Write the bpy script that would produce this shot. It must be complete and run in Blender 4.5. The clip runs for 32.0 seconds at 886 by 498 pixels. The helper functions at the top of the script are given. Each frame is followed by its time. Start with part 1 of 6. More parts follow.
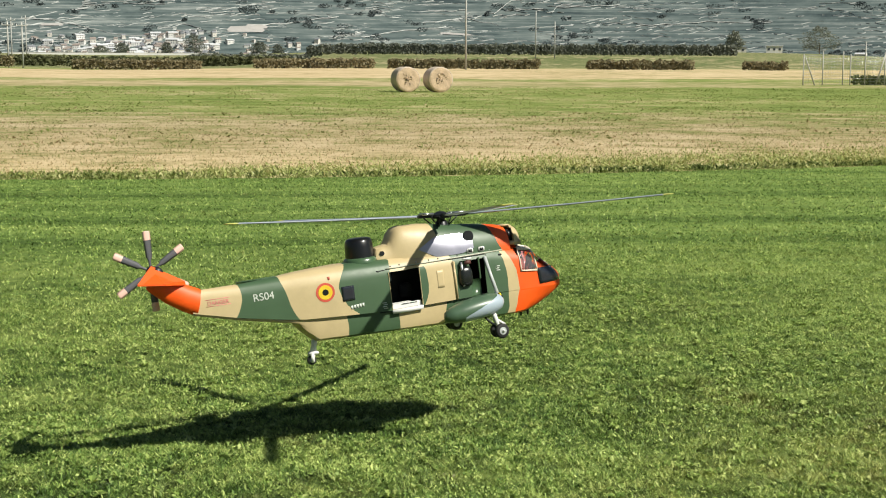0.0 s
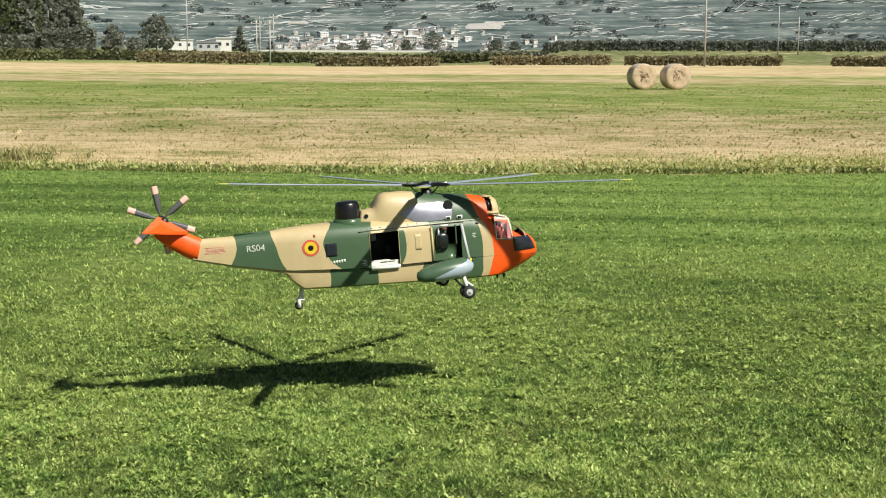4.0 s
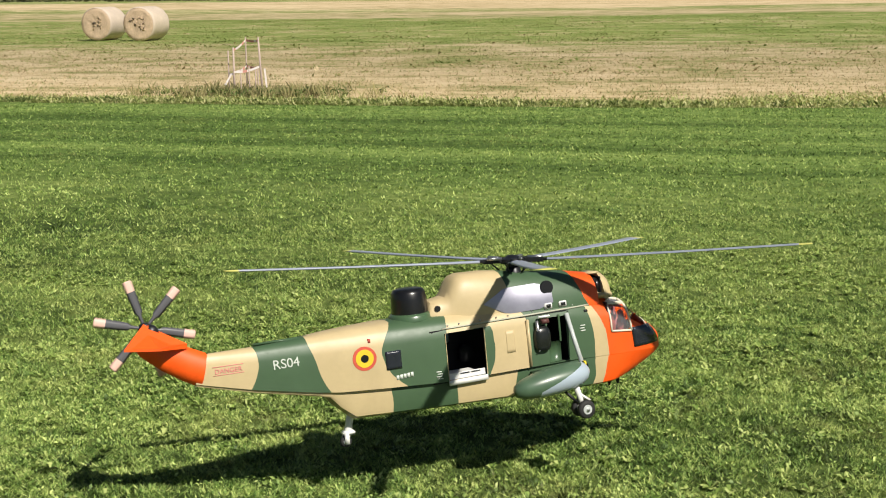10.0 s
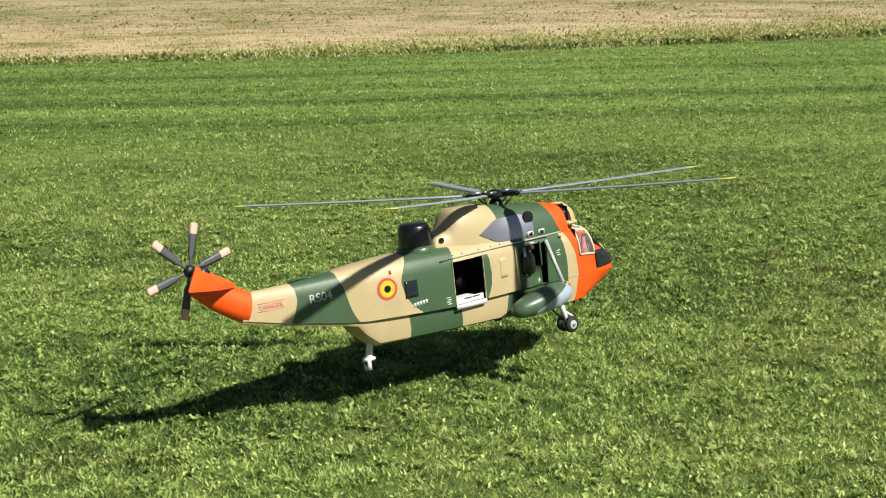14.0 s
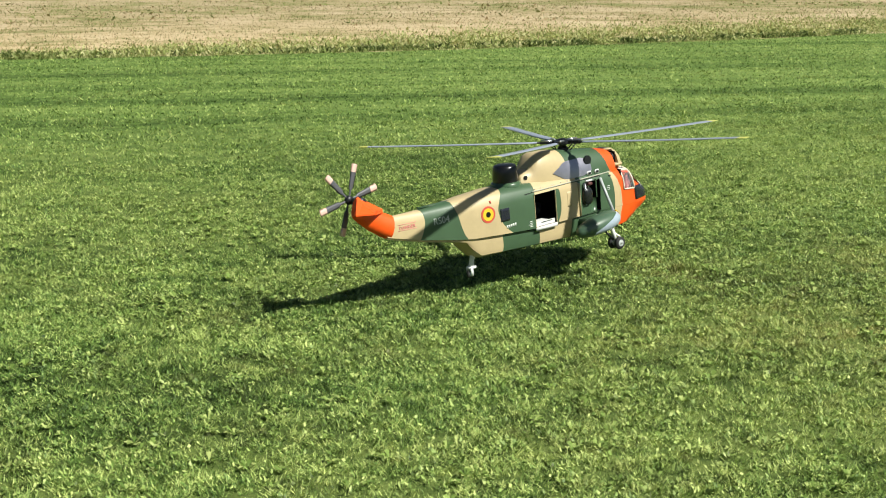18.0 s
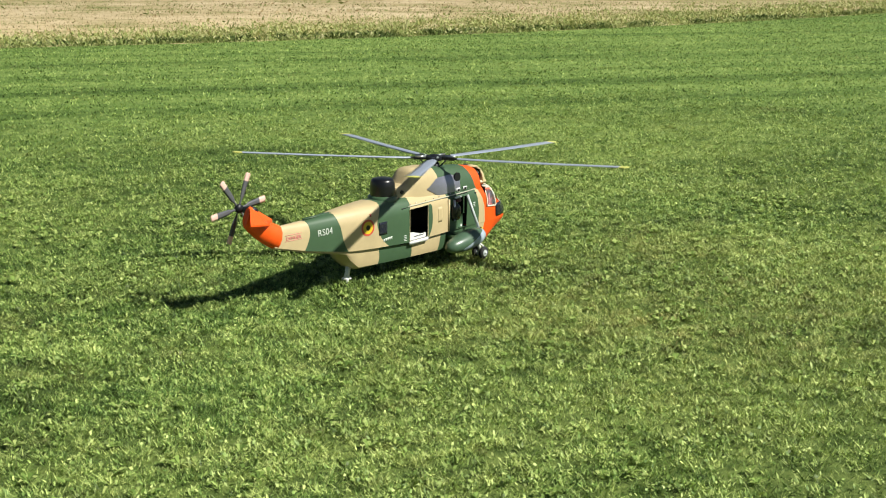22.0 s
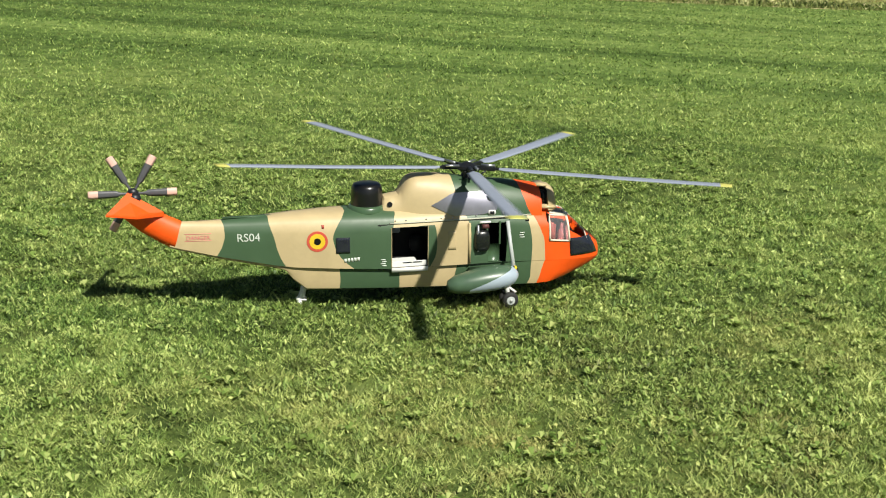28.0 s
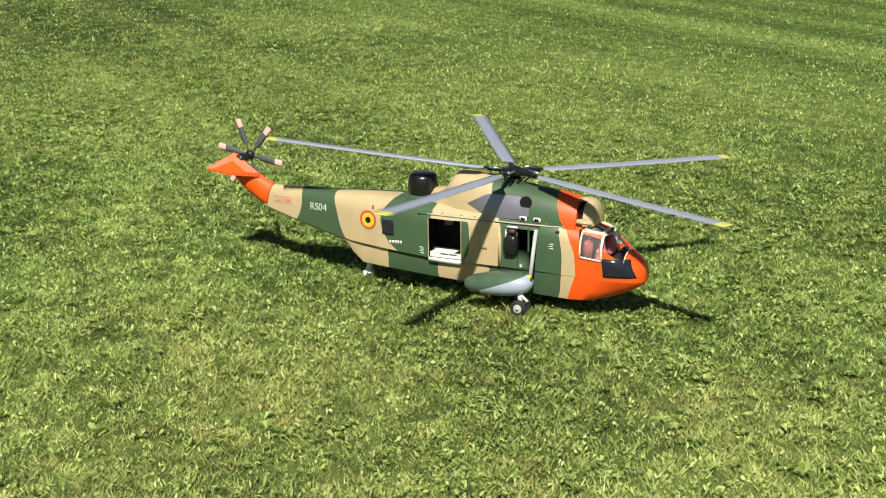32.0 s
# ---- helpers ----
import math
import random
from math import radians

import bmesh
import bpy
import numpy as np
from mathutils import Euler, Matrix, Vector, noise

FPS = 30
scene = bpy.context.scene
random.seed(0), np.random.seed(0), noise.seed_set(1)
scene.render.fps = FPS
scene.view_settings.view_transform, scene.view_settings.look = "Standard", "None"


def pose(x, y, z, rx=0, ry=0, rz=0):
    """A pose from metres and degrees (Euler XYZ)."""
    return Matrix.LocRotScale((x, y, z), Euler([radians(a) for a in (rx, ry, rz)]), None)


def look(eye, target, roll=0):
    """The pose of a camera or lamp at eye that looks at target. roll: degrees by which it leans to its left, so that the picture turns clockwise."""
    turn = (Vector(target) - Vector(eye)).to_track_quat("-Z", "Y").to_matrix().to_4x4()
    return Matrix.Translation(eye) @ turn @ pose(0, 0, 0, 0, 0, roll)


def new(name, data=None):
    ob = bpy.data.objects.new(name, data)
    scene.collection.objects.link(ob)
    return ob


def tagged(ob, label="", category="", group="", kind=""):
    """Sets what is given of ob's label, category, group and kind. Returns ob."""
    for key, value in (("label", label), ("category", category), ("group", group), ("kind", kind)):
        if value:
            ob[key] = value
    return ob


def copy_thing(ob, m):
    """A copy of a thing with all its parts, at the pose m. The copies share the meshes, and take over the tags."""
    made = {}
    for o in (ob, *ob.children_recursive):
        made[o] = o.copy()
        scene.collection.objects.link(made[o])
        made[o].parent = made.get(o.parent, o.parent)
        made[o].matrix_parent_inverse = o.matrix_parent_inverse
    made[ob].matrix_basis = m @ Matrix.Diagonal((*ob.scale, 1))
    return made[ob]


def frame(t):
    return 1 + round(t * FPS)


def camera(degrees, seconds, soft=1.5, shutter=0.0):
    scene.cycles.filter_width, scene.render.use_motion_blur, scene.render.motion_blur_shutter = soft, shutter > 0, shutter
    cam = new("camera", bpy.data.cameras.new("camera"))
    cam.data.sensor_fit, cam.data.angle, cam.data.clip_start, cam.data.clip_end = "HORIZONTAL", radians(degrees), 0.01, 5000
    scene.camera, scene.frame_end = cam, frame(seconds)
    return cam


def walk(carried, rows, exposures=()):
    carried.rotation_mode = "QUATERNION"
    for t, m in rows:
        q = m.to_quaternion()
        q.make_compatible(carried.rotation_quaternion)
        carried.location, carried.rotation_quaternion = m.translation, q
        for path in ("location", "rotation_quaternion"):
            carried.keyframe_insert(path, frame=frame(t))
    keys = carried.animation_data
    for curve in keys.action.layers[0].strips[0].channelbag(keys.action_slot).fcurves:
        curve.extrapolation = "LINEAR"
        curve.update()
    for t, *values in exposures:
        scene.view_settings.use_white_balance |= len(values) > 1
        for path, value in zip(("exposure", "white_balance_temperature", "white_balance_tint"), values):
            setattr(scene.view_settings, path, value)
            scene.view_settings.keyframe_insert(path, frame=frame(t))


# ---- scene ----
def view(x, y, z, yaw, down, roll):
    """A camera pose: heading, downward tilt and roll in degrees."""
    return pose(x, y, z) @ pose(0, 0, 0, 0, 0, yaw) @ pose(0, 0, 0, 90 - down) @ pose(0, 0, 0, 0, 0, roll)


cam = camera(36.34, 32.0, soft=1.05, shutter=0.025)
walk(cam, [
    (0, view(0.022, -0.012, 1.700, -27.00, 7.99, 0.27)),
    (0.5, view(0.039, -0.017, 1.700, -29.09, 8.10, 0.47)),
    (1, view(0.035, -0.015, 1.700, -29.83, 8.22, 0.54)),
    (1.5, view(0.019, -0.007, 1.700, -29.27, 8.33, 0.42)),
    (2, view(0.000, -0.002, 1.700, -27.82, 8.45, 0.57)),
    (2.5, view(-0.015, 0.001, 1.700, -25.76, 8.56, 0.62)),
    (4.5, view(0.075, 0.017, 1.700, -13.49, 8.03, -0.08)),
    (5, view(0.038, 0.025, 1.700, -9.66, 8.00, -0.31)),
    (5.5, view(0.013, 0.022, 1.700, -5.88, 8.01, -0.12)),
    (6, view(-0.014, 0.025, 1.701, -2.47, 8.11, 0.13)),
    (6.5, view(-0.037, 0.031, 1.701, 0.27, 8.28, 0.39)),
    (7, view(-0.057, 0.031, 1.701, 2.08, 8.55, 0.49)),
    (7.5, view(-0.069, 0.030, 1.700, 3.10, 8.75, 0.51)),
    (8, view(-0.077, 0.025, 1.700, 3.34, 8.83, 0.29)),
    (8.5, view(-0.078, 0.015, 1.700, 2.72, 8.77, 0.04)),
    (9, view(-0.064, 0.005, 1.700, 1.09, 8.89, -0.27)),
    (9.5, view(-0.032, -0.011, 1.699, -1.59, 9.52, -0.65)),
    (10, view(-0.007, -0.037, 1.698, -4.98, 10.82, -1.06)),
    (10.5, view(-0.000, -0.045, 1.699, -8.62, 12.49, -1.36)),
    (11, view(-0.042, -0.002, 1.700, -12.42, 13.79, -1.23)),
    (11.5, view(-0.086, 0.064, 1.702, -15.34, 14.01, -2.71)),
    (12, view(-0.078, 0.054, 1.699, -17.94, 13.99, -1.40)),
    (12.5, view(-0.052, 0.029, 1.700, -19.91, 13.47, -1.50)),
    (13, view(-0.033, 0.003, 1.699, -21.72, 13.11, -1.38)),
    (13.5, view(-0.015, -0.020, 1.698, -23.14, 13.05, -1.28)),
    (14, view(-0.010, -0.022, 1.699, -24.18, 13.16, -1.07)),
    (14.5, view(-0.016, -0.021, 1.698, -24.89, 13.14, -0.99)),
    (16.5, view(0.006, -0.018, 1.699, -27.18, 12.94, -0.52)),
    (17, view(0.006, -0.011, 1.700, -27.95, 13.11, -0.39)),
    (17.5, view(0.009, -0.007, 1.699, -28.81, 13.20, -0.33)),
    (18, view(0.021, -0.009, 1.699, -30.00, 13.21, -0.12)),
    (18.5, view(0.033, -0.012, 1.700, -31.42, 13.13, 0.09)),
    (19, view(0.034, -0.012, 1.701, -32.82, 13.05, 0.18)),
    (19.5, view(0.045, -0.015, 1.701, -34.01, 13.01, 0.22)),
    (20, view(0.052, -0.014, 1.700, -34.85, 12.97, 0.29)),
    (20.5, view(0.063, -0.021, 1.700, -35.61, 12.98, 0.33)),
    (21, view(0.074, -0.027, 1.701, -36.45, 13.04, 0.43)),
    (21.5, view(0.085, -0.024, 1.701, -37.40, 13.21, 0.59)),
    (22, view(0.115, 0.003, 1.701, -38.19, 13.54, 0.51)),
    (22.5, view(0.180, 0.059, 1.704, -38.28, 13.92, 0.29)),
    (23, view(0.326, 0.124, 1.704, -37.27, 14.27, 0.03)),
    (23.5, view(0.599, 0.136, 1.692, -34.82, 14.67, -0.50)),
    (24, view(0.994, 0.067, 1.695, -31.55, 14.87, -0.62)),
    (24.5, view(1.412, 0.030, 1.702, -27.23, 15.44, -1.04)),
    (25, view(1.864, -0.000, 1.736, -22.58, 15.55, -1.23)),
    (25.5, view(2.359, -0.058, 1.749, -18.36, 15.70, -0.95)),
    (26, view(2.866, -0.061, 1.708, -13.79, 16.11, -1.04)),
    (26.5, view(3.402, -0.062, 1.694, -9.16, 16.07, -1.07)),
    (28.5, view(4.396, 0.301, 1.664, 2.83, 15.85, 1.23)),
    (29, view(4.856, 0.361, 1.696, 8.00, 16.50, 1.02)),
    (29.5, view(5.320, 0.385, 1.711, 13.15, 16.73, 1.15)),
    (30, view(5.785, 0.450, 1.723, 18.68, 16.91, 1.45)),
    (30.5, view(6.204, 0.608, 1.731, 23.88, 17.04, 1.60)),
    (31, view(6.660, 0.750, 1.703, 29.08, 16.82, 1.60)),
    (31.5, view(7.016, 0.956, 1.690, 33.88, 16.73, 1.15)),
    (32, view(7.279, 1.129, 1.701, 38.38, 15.92, 0.33)),
], exposures=((0, 0.28, 6500, 5), (4, 0.31, 6500, 6), (7, 0.33, 6500, 8), (10, 0.2, 6500, 10), (14, 0.29, 6400, 6.5), (19, 0.42, 6250, 5), (24, 0.41, 6300, 5), (29, 0.25, 6450, 7.5), (30.5, 0.27, 6500, 9.5), (32, 0.3, 6500, 10)))

# ---- light ----
SUN = Vector((0.36, -0.60, 0.72)).normalized()
world = bpy.data.worlds.new("sky")
scene.world = world
world.use_nodes = True
sky = world.node_tree.nodes.new("ShaderNodeTexSky")
sky.sky_type, sky.sun_disc = "NISHITA", False
sky.sun_elevation = math.asin(SUN.z)
sky.sun_rotation = math.atan2(SUN.x, SUN.y)
sky.altitude, sky.dust_density = 500, 1.2
bg = world.node_tree.nodes["Background"]
bg.inputs[1].default_value = 0.034
world.node_tree.links.new(sky.outputs[0], bg.inputs[0])
sun_data = bpy.data.lights.new("sun", "SUN")
sun_data.energy, sun_data.angle, sun_data.color = 5.2, radians(0.55), (1.0, 0.94, 0.84)
sun = new("sun", sun_data)
sun.matrix_basis = look((0, 0, 30), Vector((0, 0, 30)) - SUN)


# ---- materials ----
class Nodes:
    """Short names for the shader nodes of one material."""

    def __init__(self, name):
        self.mat = bpy.data.materials.new(name)
        self.mat.use_nodes = True
        self.tree = self.mat.node_tree
        self.bsdf = self.tree.nodes["Principled BSDF"]

    def put(self, socket, value):
        if isinstance(value, bpy.types.NodeSocket):
            self.tree.links.new(value, socket)
        else:
            socket.default_value = (*value, 1) if isinstance(value, tuple) and len(value) == 3 and socket.type == "RGBA" else value

    def math(self, op, a, b=0.0, c=0.0):
        n = self.tree.nodes.new("ShaderNodeMath")
        n.operation = op
        for i, v in enumerate((a, b, c)):
            self.put(n.inputs[i], v)
        return n.outputs[0]

    def coords(self, kind="Object"):
        return self.tree.nodes.new("ShaderNodeTexCoord").outputs[kind]

    def split(self, vector):
        n = self.tree.nodes.new("ShaderNodeSeparateXYZ")
        self.put(n.inputs[0], vector)
        return n.outputs

    def join(self, x, y, z):
        n = self.tree.nodes.new("ShaderNodeCombineXYZ")
        for i, v in enumerate((x, y, z)):
            self.put(n.inputs[i], v)
        return n.outputs[0]

    def noise(self, vector, scale, detail=3.0, rough=0.6):
        n = self.tree.nodes.new("ShaderNodeTexNoise")
        self.put(n.inputs["Vector"], vector)
        n.inputs["Scale"].default_value, n.inputs["Detail"].default_value, n.inputs["Roughness"].default_value = scale, detail, rough
        return n.outputs[0]

    def ramp(self, fac, stops, step=False):
        n = self.tree.nodes.new("ShaderNodeValToRGB")
        if step:
            n.color_ramp.interpolation = "CONSTANT"
        while len(n.color_ramp.elements) < len(stops):
            n.color_ramp.elements.new(0.5)
        for e, (p, c) in zip(n.color_ramp.elements, stops):
            e.position = p
        for e, (p, c) in zip(n.color_ramp.elements, stops):
            e.color = (*c, 1) if isinstance(c, tuple) else (c, c, c, 1)
        self.put(n.inputs[0], fac)
        return n.outputs[0]

    def mix(self, fac, a, b, blend="MIX"):
        n = self.tree.nodes.new("ShaderNodeMix")
        n.data_type, n.blend_type = "RGBA", blend
        self.put(n.inputs[0], fac)
        self.put(n.inputs[6], a)
        self.put(n.inputs[7], b)
        return n.outputs[2]

    def bump(self, height, strength, distance):
        n = self.tree.nodes.new("ShaderNodeBump")
        n.inputs["Strength"].default_value, n.inputs["Distance"].default_value = strength, distance
        self.put(n.inputs["Height"], height)
        self.put(self.bsdf.inputs["Normal"], n.outputs[0])

    def leafy(self, color, share):
        """Lets some of the light through thin leaves."""
        thin = self.tree.nodes.new("ShaderNodeBsdfTranslucent")
        self.put(thin.inputs[0], color)
        both = self.tree.nodes.new("ShaderNodeMixShader")
        both.inputs[0].default_value = share
        self.tree.links.new(self.bsdf.outputs[0], both.inputs[1])
        self.tree.links.new(thin.outputs[0], both.inputs[2])
        self.tree.links.new(both.outputs[0], self.tree.nodes["Material Output"].inputs[0])
        return self.mat

    def done(self, color, rough=0.6, metal=0.0, coat=0.0, spec=0.5, sheen=0.12):
        self.put(self.bsdf.inputs["Base Color"], color)
        self.put(self.bsdf.inputs["Roughness"], rough)
        self.put(self.bsdf.inputs["Metallic"], metal)
        self.put(self.bsdf.inputs["Coat Weight"], coat)
        self.put(self.bsdf.inputs["Coat Roughness"], sheen)
        self.put(self.bsdf.inputs["Specular IOR Level"], spec)
        return self.mat


def plain(name, color, rough=0.5, metal=0.0, grain=40.0, spread=0.12, coat=0.0, bump=0.0):
    """A surface of one paint or stuff, with fine grain and broad wear."""
    n = Nodes(name)
    co = n.coords()
    f1 = n.noise(co, grain, 4)
    f2 = n.noise(co, grain * 0.12, 3)
    f = n.math("ADD", n.math("MULTIPLY", f1, 0.5), n.math("MULTIPLY", f2, 0.5))
    dark = tuple(c * (1 - spread) for c in color)
    light = tuple(min(1, c * (1 + spread)) for c in color)
    if bump:
        n.bump(f1, 0.5, bump)
    return n.done(n.ramp(f, ((0.3, dark), (0.7, light))), n.math("ADD", n.math("MULTIPLY", f2, 0.2), rough - 0.1), metal, coat)


GREEN, CREAM, ORANGE = (0.056, 0.106, 0.052), (0.53, 0.42, 0.232), (0.88, 0.098, 0.006)


def border(n, x, z, points):
    """1 in front of the curve x(z) through three points."""
    (x1, z1), (x2, z2), (x3, z3) = points
    c = ((x3 - x1) / (z3 - z1) - (x2 - x1) / (z2 - z1)) / (z3 - z2)
    b = (x2 - x1) / (z2 - z1) - c * (z1 + z2)
    a = x1 - b * z1 - c * z1 * z1
    edge = n.math("ADD", n.math("MULTIPLY", n.math("ADD", n.math("MULTIPLY", z, c), b), z), a)
    return n.math("GREATER_THAN", x, edge)


def camouflage(name, borders, first, coat=0.14):
    """Camouflage paint: colour fields that follow one another from tail to nose."""
    n = Nodes(name)
    co = n.coords()
    x, y, z = n.split(co)
    wob = n.math("MULTIPLY", n.math("SUBTRACT", n.noise(co, 14, 1), 0.5), 0.014)
    x = n.math("ADD", x, wob)
    col = n.mix(0.0, first, first)
    for color, points, *limit in borders:
        m = border(n, x, z, points)
        if limit:
            m = n.math("MULTIPLY", m, n.math("MULTIPLY", n.math("GREATER_THAN", z, limit[0]), n.math("LESS_THAN", z, limit[1])))
        col = n.mix(m, col, color)
    grime = n.ramp(n.noise(co, 9, 5, 0.7), ((0.35, 0.86), (0.7, 1.05)))
    col = n.mix(0.7, col, grime, "MULTIPLY")
    n.bump(n.noise(co, 60, 3), 0.08, 0.002)
    return n.done(col, n.math("ADD", n.math("MULTIPLY", n.noise(co, 25, 3), 0.2), 0.38), 0.0, coat, 0.45, 0.42)


M_BODY = camouflage("body_paint", (
    (CREAM, ((-1.250, 0.40), (-1.273, 0.349), (-1.302, 0.306))),
    (GREEN, ((-1.108, 0.395), (-1.098, 0.336), (-1.128, 0.262))),
    (CREAM, ((-0.935, 0.404), (-0.913, 0.315), (-0.876, 0.219))),
    (GREEN, ((-0.650, 0.40), (-0.688, 0.335), (-0.644, 0.22))),
    (CREAM, ((-0.450, 0.40), (-0.464, 0.34), (-0.466, 0.19))),
    (GREEN, ((-0.36, 0.40), (-0.361, 0.30), (-0.36, 0.20)), 0.18, 0.352),
    (CREAM, ((-0.303, 0.36), (-0.288, 0.275), (-0.308, 0.20))),
    (GREEN, ((-0.161, 0.345), (-0.152, 0.272), (-0.163, 0.169))),
    (CREAM, ((0.078, 0.368), (0.098, 0.24), (0.084, 0.101))),
    (ORANGE, ((0.088, 0.39), (0.150, 0.25), (0.125, 0.08))),
), ORANGE)
M_HULL = camouflage("hull_paint", (
    (GREEN, ((-0.669, 0.19), (-0.668, 0.15), (-0.668, 0.10))),
    (CREAM, ((-0.440, 0.19), (-0.436, 0.15), (-0.433, 0.10))),
    (GREEN, ((-0.205, 0.19), (-0.213, 0.15), (-0.222, 0.10))),
    (CREAM, ((0.098, 0.19), (0.096, 0.15), (0.088, 0.10))),
    (ORANGE, ((0.152, 0.19), (0.143, 0.15), (0.130, 0.10))),
), CREAM)
M_COWL = camouflage("cowling_paint", (
    (GREEN, ((-0.215, 0.52), (-0.205, 0.45), (-0.20, 0.37))),
    (ORANGE, ((0.050, 0.49), (0.066, 0.44), (0.094, 0.375))),
), CREAM, 0.22)
M_GREEN = plain("green_paint", GREEN, 0.3, coat=0.3)
M_CREAM = plain("cream_paint", CREAM, 0.32, coat=0.2)
M_ORANGE = plain("orange_paint", ORANGE, 0.5)
n = Nodes("sponson_paint")
co = n.coords()
x, y, z = n.split(co)
low = n.math("LESS_THAN", z, n.math("ADD", n.math("MULTIPLY", n.math("SUBTRACT", x, -0.175), 0.40), 0.128))
low = n.math("MULTIPLY", low, n.math("GREATER_THAN", x, -0.19))
M_SPONSON = n.done(n.mix(low, n.ramp(n.noise(co, 18, 3), ((0.3, (0.060, 0.105, 0.065)), (0.7, (0.075, 0.130, 0.078)))), (0.36, 0.43, 0.50)), 0.36, 0.0, 0.15)
M_STRUT = plain("pale_grey_paint", (0.46, 0.49, 0.48), 0.4)
M_GREY = plain("grey_paint", (0.20, 0.23, 0.26), 0.35, coat=0.2)
M_DARK = plain("dark_metal", (0.016, 0.017, 0.02), 0.4, 0.3)
M_BLACK = plain("black_plastic", (0.007, 0.007, 0.008), 0.30, coat=0.25)
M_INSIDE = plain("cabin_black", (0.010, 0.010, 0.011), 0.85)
M_FRAME = plain("pale_window_frame", (0.74, 0.68, 0.54), 0.4)
M_BUBBLE = plain("smoked_bubble", (0.012, 0.014, 0.013), 0.28, coat=0.1)
M_REDDARK = plain("dull_red_paint", (0.10, 0.035, 0.03), 0.6)
M_STENCIL = plain("stencil_white", (0.58, 0.62, 0.56), 0.5)
M_RAIL = plain("rail_paint", (0.42, 0.42, 0.33), 0.4)
M_SOOT = plain("polished_panel", (0.36, 0.355, 0.42), 0.34, 0.75)
M_WHITE = plain("white_paint", (0.75, 0.75, 0.72), 0.45)
M_STEEL = plain("steel", (0.55, 0.55, 0.56), 0.3, 0.9)
M_RUBBER = plain("rubber", (0.018, 0.018, 0.018), 0.75)
M_RED = plain("red_paint", (0.56, 0.09, 0.055), 0.5)
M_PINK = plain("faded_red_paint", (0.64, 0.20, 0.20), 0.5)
M_YELLOW = plain("yellow_paint", (0.75, 0.52, 0.03), 0.45)
M_BLADE = plain("blade_grey", (0.30, 0.335, 0.42), 0.36, spread=0.08)
M_TIP = plain("blade_tip_yellow", (0.60, 0.58, 0.14), 0.45)
M_TAILBLADE = plain("tail_blade_grey", (0.10, 0.10, 0.11), 0.4)
M_TAILTIP = plain("tail_blade_tip", (0.78, 0.50, 0.42), 0.5)
M_SEAT = plain("red_seat_cloth", (0.40, 0.07, 0.05), 0.7)
n = Nodes("cockpit_glass")
M_GLASS = n.done((0.45, 0.50, 0.52), 0.03, 0.0)
n.bsdf.inputs["Transmission Weight"].default_value = 0.85
n.bsdf.inputs["IOR"].default_value = 1.3
n = Nodes("canopy_glass")
M_CANOPY = n.done((0.82, 0.87, 0.88), 0.04, 0.0)
n.bsdf.inputs["Transmission Weight"].default_value = 1.0
n.bsdf.inputs["IOR"].default_value = 1.12
n = Nodes("tinted_windscreen")
M_TINT = n.done(n.ramp(n.noise(n.coords(), 30, 3), ((0.35, (0.10, 0.105, 0.11)), (0.65, (0.22, 0.21, 0.20)))), 0.05, 0.0, 0.6)
n = Nodes("smoked_glass")
M_SMOKED = n.done(n.ramp(n.noise(n.coords(), 12, 2), ((0.3, (0.012, 0.014, 0.022)), (0.7, (0.022, 0.025, 0.036)))), 0.08, 0.0, 0.5)


def field_coords(n):
    """World place, distance across the field's edge and along it."""
    co = n.tree.nodes.new("ShaderNodeNewGeometry").outputs["Position"]
    x, y, z = n.split(co)
    s = n.math("ADD", n.math("MULTIPLY", x, 0.388), n.math("MULTIPLY", y, 0.922))
    a = n.math("SUBTRACT", n.math("MULTIPLY", x, 0.922), n.math("MULTIPLY", y, 0.388))
    return co, s, a


LAWN = ((0.14, (0.050, 0.092, 0.018)), (0.38, (0.135, 0.238, 0.047)), (0.62, (0.280, 0.405, 0.096)), (0.90, (0.590, 0.690, 0.225)))


